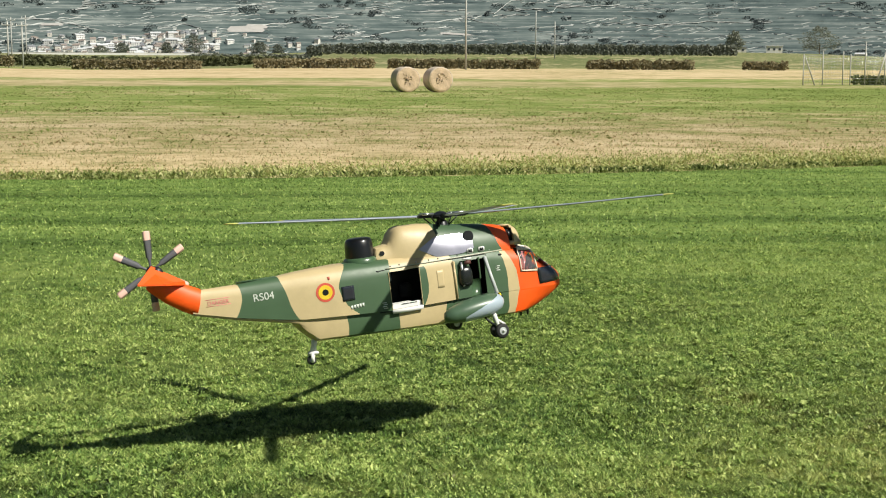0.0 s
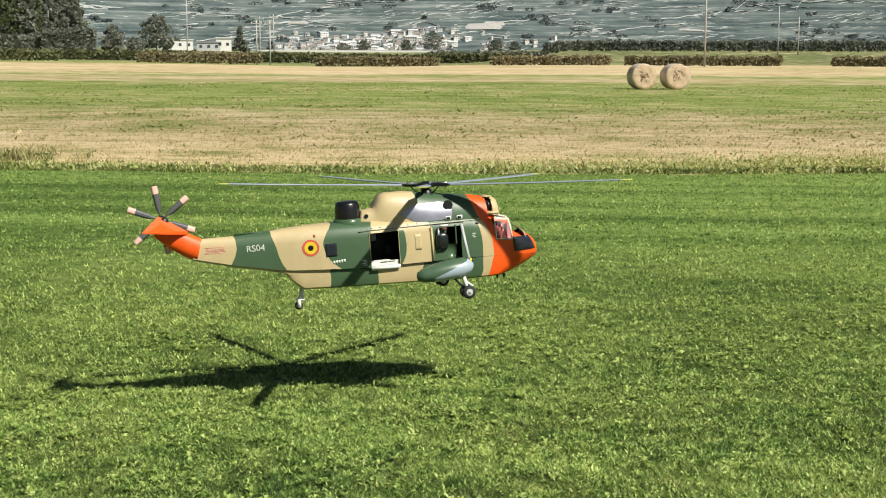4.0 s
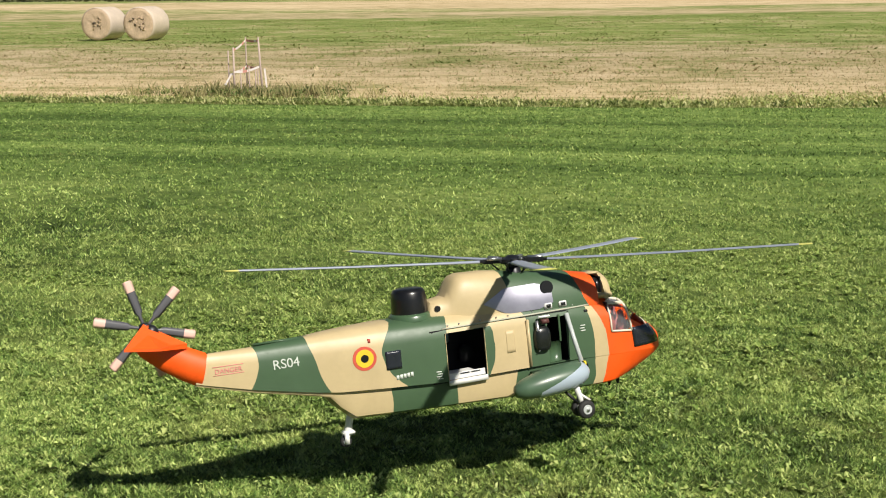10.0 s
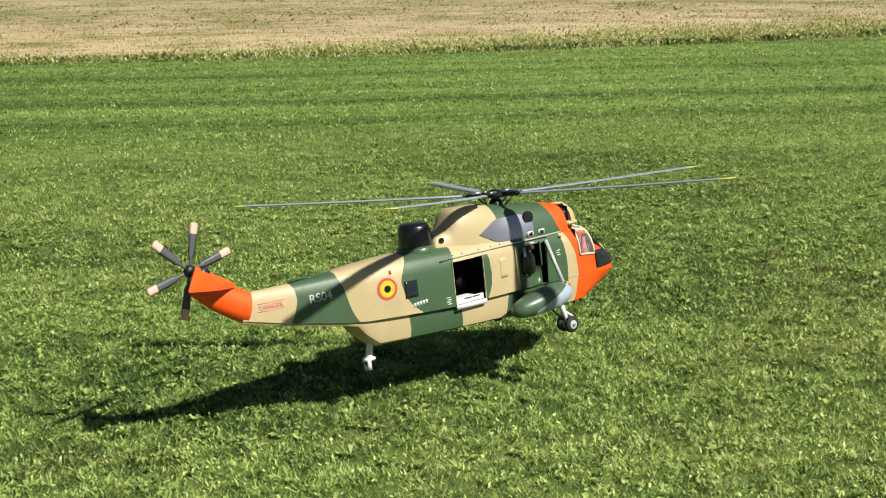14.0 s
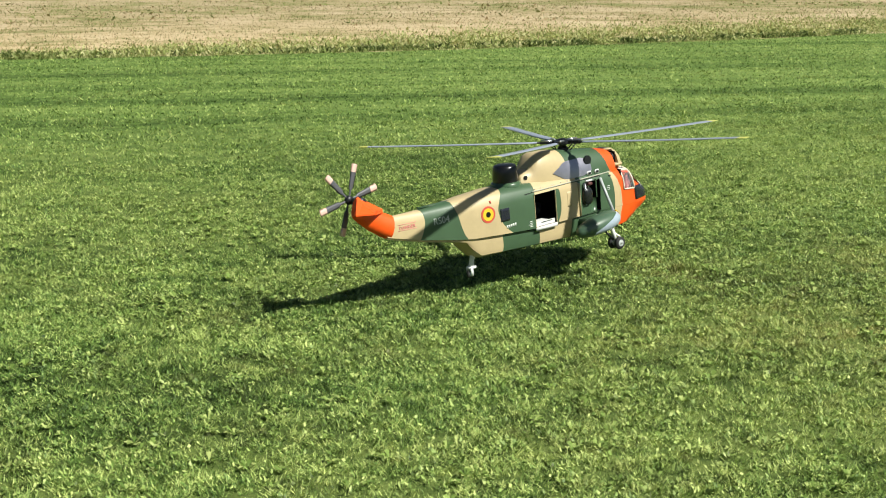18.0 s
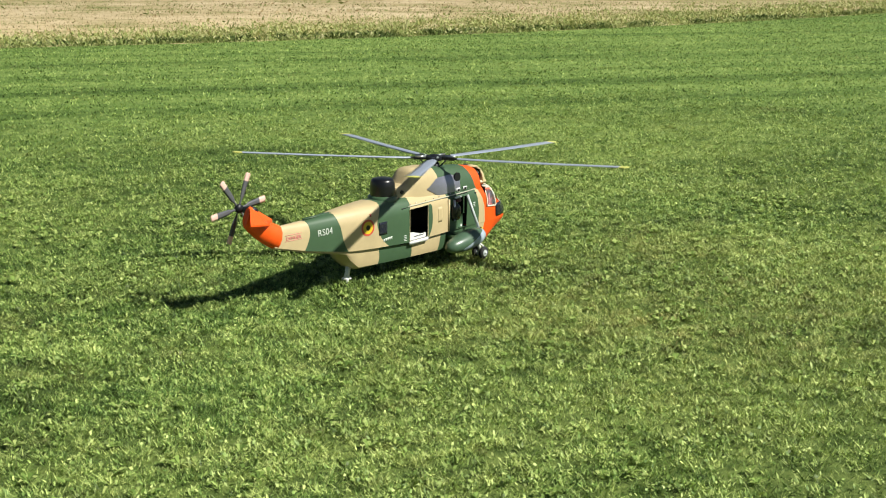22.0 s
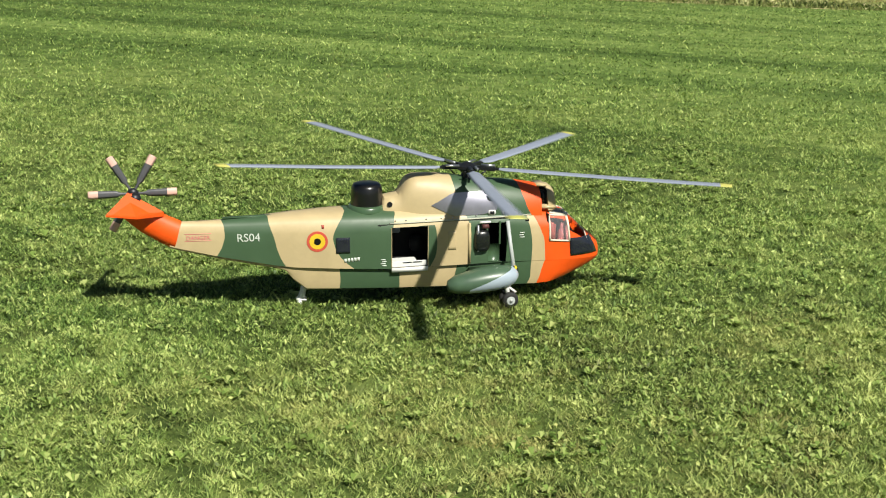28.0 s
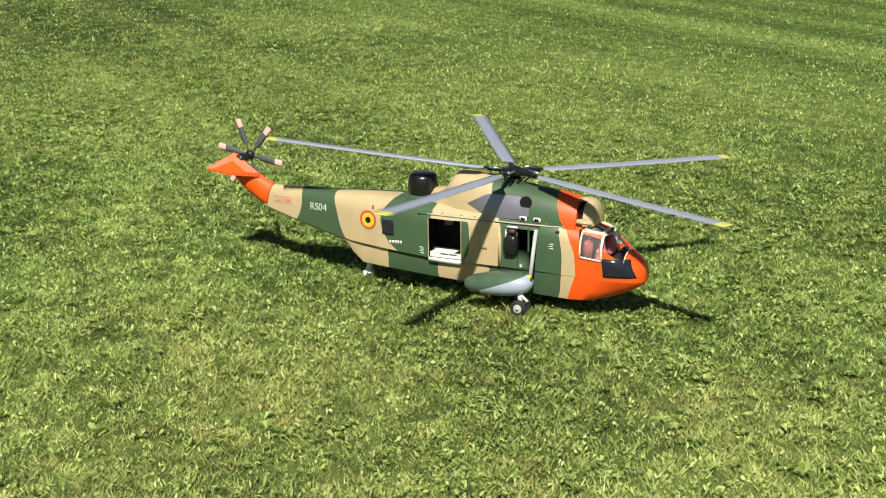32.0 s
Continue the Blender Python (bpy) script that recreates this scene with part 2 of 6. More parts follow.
def lawn_tone(n, co, s, a):
    """Broad light and dark of the mown grass: mowing stripes, wheel tracks, tufts and tone shifts by place and
    distance, from 0 to 1.
    """
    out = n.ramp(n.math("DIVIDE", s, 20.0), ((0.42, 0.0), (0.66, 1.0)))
    stripes = n.noise(n.join(n.math("MULTIPLY", a, 0.035), n.math("MULTIPLY", s, 1.15), 0.0), 1.0, 4, 0.6)
    stripes = n.ramp(stripes, ((0.36, 0.22), (0.5, 0.58), (0.62, 0.92)))
    patch = n.ramp(n.noise(n.join(n.math("MULTIPLY", a, 0.50), n.math("MULTIPLY", s, 1.05), 2.0), 0.75, 5, 0.62), ((0.38, 0.05), (0.62, 0.95)))
    spots = n.ramp(n.noise(co, 6.5, 5, 0.72), ((0.38, 0.0), (0.62, 1.0)))
    x, y, z = n.split(co)
    # Brightness seen from the camera is put into the colour, place by place.
    far = n.math("SQRT", n.math("ADD", n.math("POWER", n.math("SUBTRACT", x, 3.5), 2.0), n.math("POWER", n.math("SUBTRACT", y, 3.0), 2.0)))
    tone_shift = n.ramp(n.math("MULTIPLY", far, 0.4), ((0.2, 0.19), (0.9, 0.0)))
    tone_shift = n.math("ADD", tone_shift, n.ramp(n.math("DIVIDE", s, 20.0), ((0.10, 0.08), (0.30, 0.0))))
    dark_spot = n.math("SQRT", n.math("ADD", n.math("POWER", n.math("SUBTRACT", x, 5.0), 2.0), n.math("POWER", n.math("SUBTRACT", y, 5.5), 2.0)))
    tone_shift = n.math("SUBTRACT", tone_shift, n.ramp(n.math("MULTIPLY", dark_spot, 0.5), ((0.25, 0.02), (0.75, 0.0))))
    pale = n.math("SQRT", n.math("ADD", n.math("POWER", n.math("SUBTRACT", x, 6.0), 2.0), n.math("POWER", n.math("SUBTRACT", y, 4.3), 2.0)))
    tone_shift = n.math("ADD", tone_shift, n.ramp(pale, ((0.25, 0.22), (0.98, 0.0))))
    far_left = n.math("MULTIPLY", n.ramp(n.math("DIVIDE", s, 20.0), ((0.40, 0.0), (0.62, 0.10))), n.ramp(n.math("ADD", n.math("DIVIDE", a, 20.0), 0.5), ((0.22, 1.0), (0.50, 0.0))))
    tone_shift = n.math("SUBTRACT", tone_shift, far_left)
    for px, py, wide, lift in ((-2.0, 5.6, 2.0, 0.19), (1.2, 8.6, 3.4, 0.17), (8.0, 7.4, 2.8, 0.19), (2.8, 4.9, 2.3, -0.02),
            (0.6, 5.2, 1.3, -0.13), (1.6, 4.4, 1.4, -0.10), (5.8, 4.8, 1.3, 0.20), (2.5, 7.0, 1.2, 0.16), (-2.6, 12.0, 2.6, 0.16), (3.3, 4.8, 0.8, -0.07)):
        away = n.math("SQRT", n.math("ADD", n.math("POWER", n.math("SUBTRACT", x, px), 2.0), n.math("POWER", n.math("SUBTRACT", y, py), 2.0)))
        tone_shift = n.math("ADD", tone_shift, n.math("MULTIPLY", n.ramp(n.math("DIVIDE", away, wide), ((0.15, 1.0), (1.0, 0.0))), lift))
    wander = n.math("MULTIPLY", n.math("SUBTRACT", n.noise(n.join(n.math("MULTIPLY", a, 0.16), 0.0, 7.0), 1.0, 3), 0.5), 1.7)
    broken = n.ramp(n.noise(n.join(n.math("MULTIPLY", a, 0.30), s, 4.0), 1.0, 4, 0.65), ((0.38, 0.0), (0.60, 1.0)))
    for place, width, depth in ((12.7, 0.16, 0.13), (14.25, 0.22, 0.19), (15.45, 0.16, 0.10), (17.0, 0.16, 0.07)):
        off = n.math("ABSOLUTE", n.math("SUBTRACT", n.math("ADD", s, wander), place))
        line = n.ramp(n.math("DIVIDE", off, width * 2), ((0.3, 1.0), (0.9, 0.0)))
        tone_shift = n.math("SUBTRACT", tone_shift, n.math("MULTIPLY", n.math("MULTIPLY", line, broken), depth))
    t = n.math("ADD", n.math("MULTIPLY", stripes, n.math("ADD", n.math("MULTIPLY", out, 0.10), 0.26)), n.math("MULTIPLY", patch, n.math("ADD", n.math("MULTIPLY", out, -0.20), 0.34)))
    t = n.math("ADD", n.math("ADD", t, tone_shift), n.math("MULTIPLY", out, 0.085))
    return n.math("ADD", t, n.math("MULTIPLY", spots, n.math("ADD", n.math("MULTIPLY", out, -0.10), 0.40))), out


def field_color(n, co, s, a, jitter=0.0):
    """Colour of the cut fields: straw, stubble and green regrowth in bands along the field."""
    big = n.noise(n.join(n.math("MULTIPLY", a, 0.06), n.math("MULTIPLY", s, 0.10), 0.0), 1.0, 5, 0.6)
    mid = n.noise(n.join(n.math("MULTIPLY", a, 0.45), n.math("MULTIPLY", s, 0.50), 3.0), 1.0, 4, 0.6)
    rough = n.noise(co, 2.6, 5, 0.8)
    m = n.math("ADD", n.math("MULTIPLY", big, 0.30), n.math("ADD", n.math("MULTIPLY", mid, 0.40), n.math("MULTIPLY", rough, 0.30)))
    rows = n.noise(n.join(n.math("MULTIPLY", a, 0.10), n.math("MULTIPLY", s, 2.6), 9.0), 1.0, 3, 0.6)
    m = n.math("ADD", n.math("MULTIPLY", m, 0.84), n.math("MULTIPLY", rows, 0.16))
    straw = n.ramp(m, ((0.38, (0.33, 0.245, 0.125)), (0.47, (0.52, 0.40, 0.225)), (0.57, (0.70, 0.57, 0.36))))
    # Straw brightness by distance across the field, set to match the view.
    straw_tone = n.ramp(n.math("DIVIDE", s, 250.0), ((0.082, 1.0), (0.105, 0.80), (0.13, 0.70), (0.30, 0.68), (0.40, 0.80), (0.50, 0.95)))
    straw = n.mix(1.0, straw, straw_tone, "MULTIPLY")
    meadow = n.ramp(m, ((0.40, (0.120, 0.170, 0.040)), (0.49, (0.205, 0.255, 0.068)), (0.60, (0.34, 0.35, 0.13))))
    sw = n.math("ADD", s, n.math("MULTIPLY", n.math("SUBTRACT", big, 0.5), n.math("MULTIPLY", s, 0.13)))
    bands = n.ramp(n.math("DIVIDE", sw, 250.0), (
        (0.0, 0.70), (0.080, 0.78), (0.100, 0.78), (0.130, 0.68), (0.150, 0.58), (0.170, 0.42), (0.192, 0.18), (0.330, 0.16), (0.350, 0.62), (0.410, 0.66),
        (0.430, 0.36), (0.465, 0.40), (0.485, 0.98), (0.81, 0.98), (0.84, 0.24), (1.0, 0.2)))
    bands = n.math("SUBTRACT", bands, n.ramp(n.math("DIVIDE", a, 60.0), ((0.15, 0.0), (0.5, 0.22))))
    end = n.math("ADD", n.math("MULTIPLY", n.math("MINIMUM", n.math("ADD", a, 15.0), 0.0), 0.75), 203.0)
    past = n.ramp(n.math("ADD", n.math("DIVIDE", n.math("SUBTRACT", s, end), 40.0), 0.5), ((0.46, 0.0), (0.56, 1.0)))
    bands = n.math("SUBTRACT", bands, n.math("MULTIPLY", past, n.math("SUBTRACT", bands, 0.22)))
    mottle = n.math("ADD", n.math("ADD", bands, jitter), n.math("MULTIPLY", n.math("SUBTRACT", m, 0.5), 4.8))
    far = n.ramp(n.math("DIVIDE", s, 300.0), ((0.68, 0.0), (0.72, 0.8)))
    meadow = n.mix(far, meadow, (0.115, 0.140, 0.060))
    field = n.mix(n.ramp(mottle, ((0.18, 0.0), (0.78, 1.0))), meadow, straw)
    return field, rough


n = Nodes("field_ground")
co, s, a = field_coords(n)
tone, out = lawn_tone(n, co, s, a)
fine = n.noise(co, 60, 4, 0.75)
both = n.math("ADD", n.math("MULTIPLY", tone, 0.72), n.math("MULTIPLY", fine, 0.28))
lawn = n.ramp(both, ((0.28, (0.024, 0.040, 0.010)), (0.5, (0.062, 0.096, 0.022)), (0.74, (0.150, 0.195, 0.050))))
# Ground set lighter further out, in place of the sparser blades there.
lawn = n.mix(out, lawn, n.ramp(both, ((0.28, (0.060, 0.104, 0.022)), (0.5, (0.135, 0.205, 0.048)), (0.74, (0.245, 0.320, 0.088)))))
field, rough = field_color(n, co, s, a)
bend = n.math("POWER", n.math("MAXIMUM", n.math("ADD", n.math("MINIMUM", a, 18.0), 5.0), 0.0), 2.0)
edge = n.math("ADD", n.math("SUBTRACT", s, n.math("MULTIPLY", bend, 0.012)), n.math("MULTIPLY", n.math("SUBTRACT", n.noise(co, 1.1, 3), 0.5), 0.5))
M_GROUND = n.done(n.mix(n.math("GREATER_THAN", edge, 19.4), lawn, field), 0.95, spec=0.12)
n.bump(n.math("ADD", fine, n.math("MULTIPLY", rough, 0.6)), 0.5, 0.02)

n = Nodes("field_stubble")
co, s, a = field_coords(n)
rnd = n.tree.nodes.new("ShaderNodeNewGeometry").outputs["Random Per Island"]
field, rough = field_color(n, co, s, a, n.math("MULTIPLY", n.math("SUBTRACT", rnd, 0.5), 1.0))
field = n.mix(0.5, field, n.ramp(rnd, ((0.0, 0.75), (0.5, 1.0), (1.0, 1.3))), "MULTIPLY")
n.done(field, 0.8, spec=0.15)
M_STUBBLE = n.leafy(field, 0.25)

n = Nodes("grass_blades")
co, s, a = field_coords(n)
tone, out = lawn_tone(n, co, s, a)
rnd = n.tree.nodes.new("ShaderNodeNewGeometry").outputs["Random Per Island"]
clump = n.ramp(n.noise(co, 24, 3, 0.6), ((0.36, 0.0), (0.64, 1.0)))
calm = n.math("SUBTRACT", 1.0, n.math("MULTIPLY", out, 0.05))
broad = n.ramp(n.noise(n.join(n.math("MULTIPLY", a, 0.7), s, 5.0), 7.0, 4, 0.66), ((0.38, 0.0), (0.62, 1.0)))
f = n.math("MULTIPLY", n.math("MULTIPLY", n.math("SUBTRACT", rnd, 0.31), 0.64), calm)
f = n.math("ADD", n.math("MULTIPLY", tone, 0.66), f)
f = n.math("ADD", f, n.math("MULTIPLY", n.math("MULTIPLY", n.math("SUBTRACT", clump, 0.47), 0.46), calm))
f = n.math("ADD", f, n.math("MULTIPLY", n.math("SUBTRACT", broad, 0.48), 0.36))
x, y, z = n.split(co)
# Dry tint gathers round this spot, placed to fit the camera's view.
from_dry = n.math("SQRT", n.math("ADD", n.math("POWER", n.math("SUBTRACT", x, 4.9), 2.0), n.math("POWER", n.math("SUBTRACT", y, 3.7), 2.0)))
dry = n.math("ADD", n.ramp(n.noise(co, 1.3, 4, 0.7), ((0.46, 0.0), (0.72, 0.30))), n.ramp(n.math("MULTIPLY", from_dry, 0.4), ((0.3, 0.22), (0.9, 0.0))))
dry = n.math("MULTIPLY", dry, n.ramp(n.noise(co, 9, 4, 0.7), ((0.36, 0.3), (0.60, 1.6))))
tint = n.mix(dry, n.ramp(f, LAWN), (0.42, 0.37, 0.13))
n.done(tint, 0.55, spec=0.3)
M_GRASS = n.leafy(tint, 0.16)

n = Nodes("rough_grass_blades")
rnd = n.tree.nodes.new("ShaderNodeNewGeometry").outputs["Random Per Island"]
co = n.tree.nodes.new("ShaderNodeNewGeometry").outputs["Position"]
f = n.math("ADD", n.math("MULTIPLY", n.noise(co, 0.8, 3), 0.55), n.math("MULTIPLY", rnd, 0.45))
M_ROUGH = n.done(n.ramp(f, ((0.25, (0.16, 0.22, 0.055)), (0.45, (0.34, 0.39, 0.125)), (0.60, (0.52, 0.52, 0.23)), (0.8, (0.70, 0.62, 0.36)))), 0.7, spec=0.2)
n.leafy((0.30, 0.33, 0.10), 0.3)


M_DRYWEED = plain("dry_weed_stalks", (0.30, 0.27, 0.115), 0.8, grain=3, spread=0.4)
n = Nodes("dark_weed_leaves")
geo = n.tree.nodes.new("ShaderNodeNewGeometry")
tint = n.ramp(geo.outputs["Random Per Island"], ((0.0, (0.060, 0.085, 0.024)), (0.6, (0.14, 0.19, 0.052)), (1.0, (0.32, 0.36, 0.13))))
n.done(tint, 0.65, spec=0.2)
M_EDGEWEED = n.leafy(tint, 0.2)
n = Nodes("weed_leaves")
geo = n.tree.nodes.new("ShaderNodeNewGeometry")
M_WEED = n.done(n.ramp(geo.outputs["Random Per Island"], ((0.0, (0.19, 0.23, 0.07)), (0.6, (0.30, 0.33, 0.12)), (1.0, (0.46, 0.42, 0.20)))), 0.75, spec=0.2)
n.leafy((0.32, 0.33, 0.13), 0.45)
n = Nodes("clover_leaves")
geo = n.tree.nodes.new("ShaderNodeNewGeometry")
M_CLOVER = n.done(n.ramp(geo.outputs["Random Per Island"], ((0.0, (0.11, 0.19, 0.038)), (0.55, (0.27, 0.38, 0.088)), (1.0, (0.56, 0.63, 0.22)))), 0.5, spec=0.3)
n.leafy((0.34, 0.42, 0.10), 0.25)


def leaf_material(name, dark, light):
    n = Nodes(name)
    geo = n.tree.nodes.new("ShaderNodeNewGeometry")
    own = n.tree.nodes.new("ShaderNodeObjectInfo").outputs["Random"]
    f = n.math("ADD", n.math("MULTIPLY", geo.outputs["Random Per Island"], 0.22), n.math("MULTIPLY", n.noise(geo.outputs["Position"], 0.35, 3), 0.43))
    f = n.math("ADD", f, n.math("MULTIPLY", own, 0.35))
    tint = n.ramp(f, ((0.2, dark), (0.8, light)))
    n.done(tint, 0.7, spec=0.2)
    return n.leafy(tint, 0.4)


# Aerial haze is put into these two leaf colours, raised and greyed.
M_LEAF = leaf_material("leaves", (0.090, 0.122, 0.056), (0.225, 0.255, 0.120))
M_LEAF_HAZED = leaf_material("hazed_leaves", (0.130, 0.148, 0.124), (0.275, 0.288, 0.232))
M_HEDGE = leaf_material("hedge_leaves", (0.210, 0.190, 0.108), (0.350, 0.300, 0.180))
M_HEDGE_GREEN = leaf_material("green_hedge_leaves", (0.125, 0.140, 0.070), (0.235, 0.240, 0.125))
# Haze is put into the scrub colour, lighter and bluer.
M_SCRUB = leaf_material("hazed_scrub_leaves", (0.080, 0.100, 0.104), (0.150, 0.172, 0.168))
M_BARK = plain("bark", (0.16, 0.13, 0.10), 0.9, grain=6, spread=0.3)
M_TRUNK_PALE = plain("pale_bark", (0.42, 0.40, 0.36), 0.85, grain=6, spread=0.3)
M_WOOD = plain("pole_wood", (0.38, 0.38, 0.36), 0.85, grain=8, spread=0.2)
M_BALE = plain("bale_straw", (0.53, 0.395, 0.27), 0.9, grain=30, spread=0.35, bump=0.03)
M_NET = plain("bale_net", (0.56, 0.465, 0.37), 0.7, grain=25, spread=0.15, bump=0.02)
M_STAKE = plain("stake_wood", (0.46, 0.36, 0.31), 0.8, grain=30, spread=0.25)
M_TAPE = plain("white_tape", (0.74, 0.66, 0.62), 0.6)
M_TAPE_RED = plain("red_tape", (0.60, 0.27, 0.22), 0.6)
M_BARE = plain("bare_soil", (0.37, 0.355, 0.34), 0.9, grain=0.2, spread=0.15)
M_CONCRETE = plain("concrete", (0.40, 0.39, 0.36), 0.85, grain=4, spread=0.2)
M_STONE = plain("terrace_stone", (0.46, 0.47, 0.46), 0.9, grain=0.15, spread=0.5)
WALLS = [plain("stucco_white", (0.64, 0.63, 0.61), 0.8, grain=1), plain("stucco_cream", (0.60, 0.57, 0.52), 0.8, grain=1), plain("stucco_grey", (0.40, 0.41, 0.42), 0.8, grain=1)]
ROOFS = [plain("roof_tile", (0.24, 0.20, 0.18), 0.8, grain=2, spread=0.2), plain("roof_slate", (0.20, 0.21, 0.23), 0.7, grain=2, spread=0.2), plain("roof_pale", (0.55, 0.56, 0.58), 0.6, grain=2)]
M_PANE = plain("window_pane", (0.06, 0.07, 0.09), 0.15)

# Distance haze is mixed into these blue-grey slope colours.
n = Nodes("hazed_vineyard_slope")
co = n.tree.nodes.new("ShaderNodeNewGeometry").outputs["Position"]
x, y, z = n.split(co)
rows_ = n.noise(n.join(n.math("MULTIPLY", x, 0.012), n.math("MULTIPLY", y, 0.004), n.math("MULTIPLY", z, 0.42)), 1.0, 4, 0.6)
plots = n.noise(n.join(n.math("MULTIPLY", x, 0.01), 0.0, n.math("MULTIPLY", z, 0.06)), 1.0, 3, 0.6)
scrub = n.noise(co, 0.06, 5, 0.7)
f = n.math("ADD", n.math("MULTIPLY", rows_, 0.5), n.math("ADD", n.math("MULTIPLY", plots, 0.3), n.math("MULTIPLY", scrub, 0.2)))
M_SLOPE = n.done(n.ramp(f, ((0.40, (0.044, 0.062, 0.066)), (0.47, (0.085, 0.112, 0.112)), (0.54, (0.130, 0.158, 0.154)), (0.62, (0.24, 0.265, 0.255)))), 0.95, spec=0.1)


# ---- builders ----
def link(name, me, material, parent=None, label=""):
    if material is not None and not me.materials:
        me.materials.append(material)
    ob = new(name, me)
    if parent is not None:
        ob.parent = parent
    return tagged(ob, label) if label else ob


def part(name, bm, material, parent=None, label="", smooth=True):
    """One bmesh as one mesh object under a thing or a part."""
    me = bpy.data.meshes.new(name)
    bmesh.ops.recalc_face_normals(bm, faces=bm.faces)
    for face in bm.faces:
        face.smooth = smooth
    bm.to_mesh(me)
    bm.free()
    return link(name, me, material, parent, label)


def pydata(name, verts, faces, material, parent=None, label="", smooth=False):
    me = bpy.data.meshes.new(name)
    me.from_pydata([tuple(v) for v in verts], [], faces)
    if smooth:
        me.shade_smooth()
    return link(name, me, material, parent, label)


def thing(name, m, label, category, group="", kind=""):
    ob = new(name)
    ob.empty_display_size = 0.1
    ob.matrix_basis = m
    return tagged(ob, label, category, group, kind)


def box(size, at=(0, 0, 0), bevel=0.0, turn=None):
    bm = bmesh.new()
    bmesh.ops.create_cube(bm, size=1.0, matrix=Matrix.Translation(at) @ (turn or Matrix()) @ Matrix.Diagonal((*size, 1)))
    if bevel:
        bmesh.ops.bevel(bm, geom=list(bm.edges), offset=bevel, segments=2, affect="EDGES")
    return bm


def tube(points, radii, sides=12, caps=True):
    """A round bar through points, with a radius at each."""
    bm = bmesh.new()
    rings = []
    pts = [Vector(p) for p in points]
    for i, p in enumerate(pts):
        d = (pts[min(i + 1, len(pts) - 1)] - pts[max(i - 1, 0)]).normalized()
        q = d.to_track_quat("Z", "Y").to_matrix()
        rings.append([bm.verts.new(p + q @ Vector((radii[i] * math.cos(k * 2 * math.pi / sides), radii[i] * math.sin(k * 2 * math.pi / sides), 0))) for k in range(sides)])
    for r1, r2 in zip(rings, rings[1:]):
        for k in range(sides):
            bm.faces.new((r1[k], r1[(k + 1) % sides], r2[(k + 1) % sides], r2[k]))
    if caps:
        bm.faces.new(rings[0][::-1])
        bm.faces.new(rings[-1])
    return bm


def lathe(profile, axis="Z", sides=24, at=(0, 0, 0)):
    """A turned solid: (radius, height) pairs round an axis."""
    bm = bmesh.new()
    turn = {"Z": Matrix(), "Y": Matrix.Rotation(-math.pi / 2, 4, "X"), "X": Matrix.Rotation(math.pi / 2, 4, "Y")}[axis]
    rings = []
    for r, h in profile:
        if r < 1e-6:
            rings.append([bm.verts.new(Vector(at) + turn @ Vector((0, 0, h)))])
        else:
            rings.append([bm.verts.new(Vector(at) + turn @ Vector((r * math.cos(k * 2 * math.pi / sides), r * math.sin(k * 2 * math.pi / sides), h))) for k in range(sides)])
    for r1, r2 in zip(rings, rings[1:]):
        for k in range(sides):
            k2 = (k + 1) % sides
            if len(r1) == 1 and len(r2) > 1:
                bm.faces.new((r1[0], r2[k2], r2[k]))
            elif len(r2) == 1 and len(r1) > 1:
                bm.faces.new((r1[k], r1[k2], r2[0]))
            elif len(r1) > 1:
                bm.faces.new((r1[k], r1[k2], r2[k2], r2[k]))
    return bm


def lerp(x, table):
    """Reads a table of rows (x, a, b, ...) at x, smoothly."""
    xs = [r[0] for r in table]
    return [float(np.interp(x, xs, [r[i] for r in table])) for i in range(1, len(table[0]))]


# ---- ground ----
def smooth(a, b, v):
    f = min(1.0, max(0.0, (v - a) / (b - a)))
    return f * f * (3 - 2 * f)


def bearing(x, y):
    return math.degrees(math.atan2(x, y))


def mountain_foot(az):
    return 780 + 720 * smooth(-16, 6, az)


def mountain_z(az, d):
    x, y = d * math.sin(radians(az)), d * math.cos(radians(az))
    up = d - mountain_foot(az)
    return 0.36 * up + (5 * noise.noise((x * 0.012, y * 0.012, 3.0)) + 14 * noise.noise((x * 0.003, y * 0.003, 1.0))) * smooth(0, 60, up)


def ground_z(x, y):
    """The valley floor: flat on the airfield, rising gently behind the fields and towards the slope."""
    d, az = math.hypot(x, y), bearing(x, y)
    if y < 0:
        return 0.0
    left = max(0.0, 10 - az)
    bank = 2.3 * smooth(19.5, 22.5, az) * (1 - smooth(40, 46, az)) * smooth(222, 285, d)
    dip = 0.34 * math.exp(-((az - 13.5) / 4.5) ** 2)
    return bank + (0.4 - dip + 0.037 * left) * smooth(90, 200, d) + (3.6 + 0.17 * left) * smooth(230, 800, d)


def terrain_z(x, y):
    return max(ground_z(x, y), mountain_z(bearing(x, y), math.hypot(x, y)))


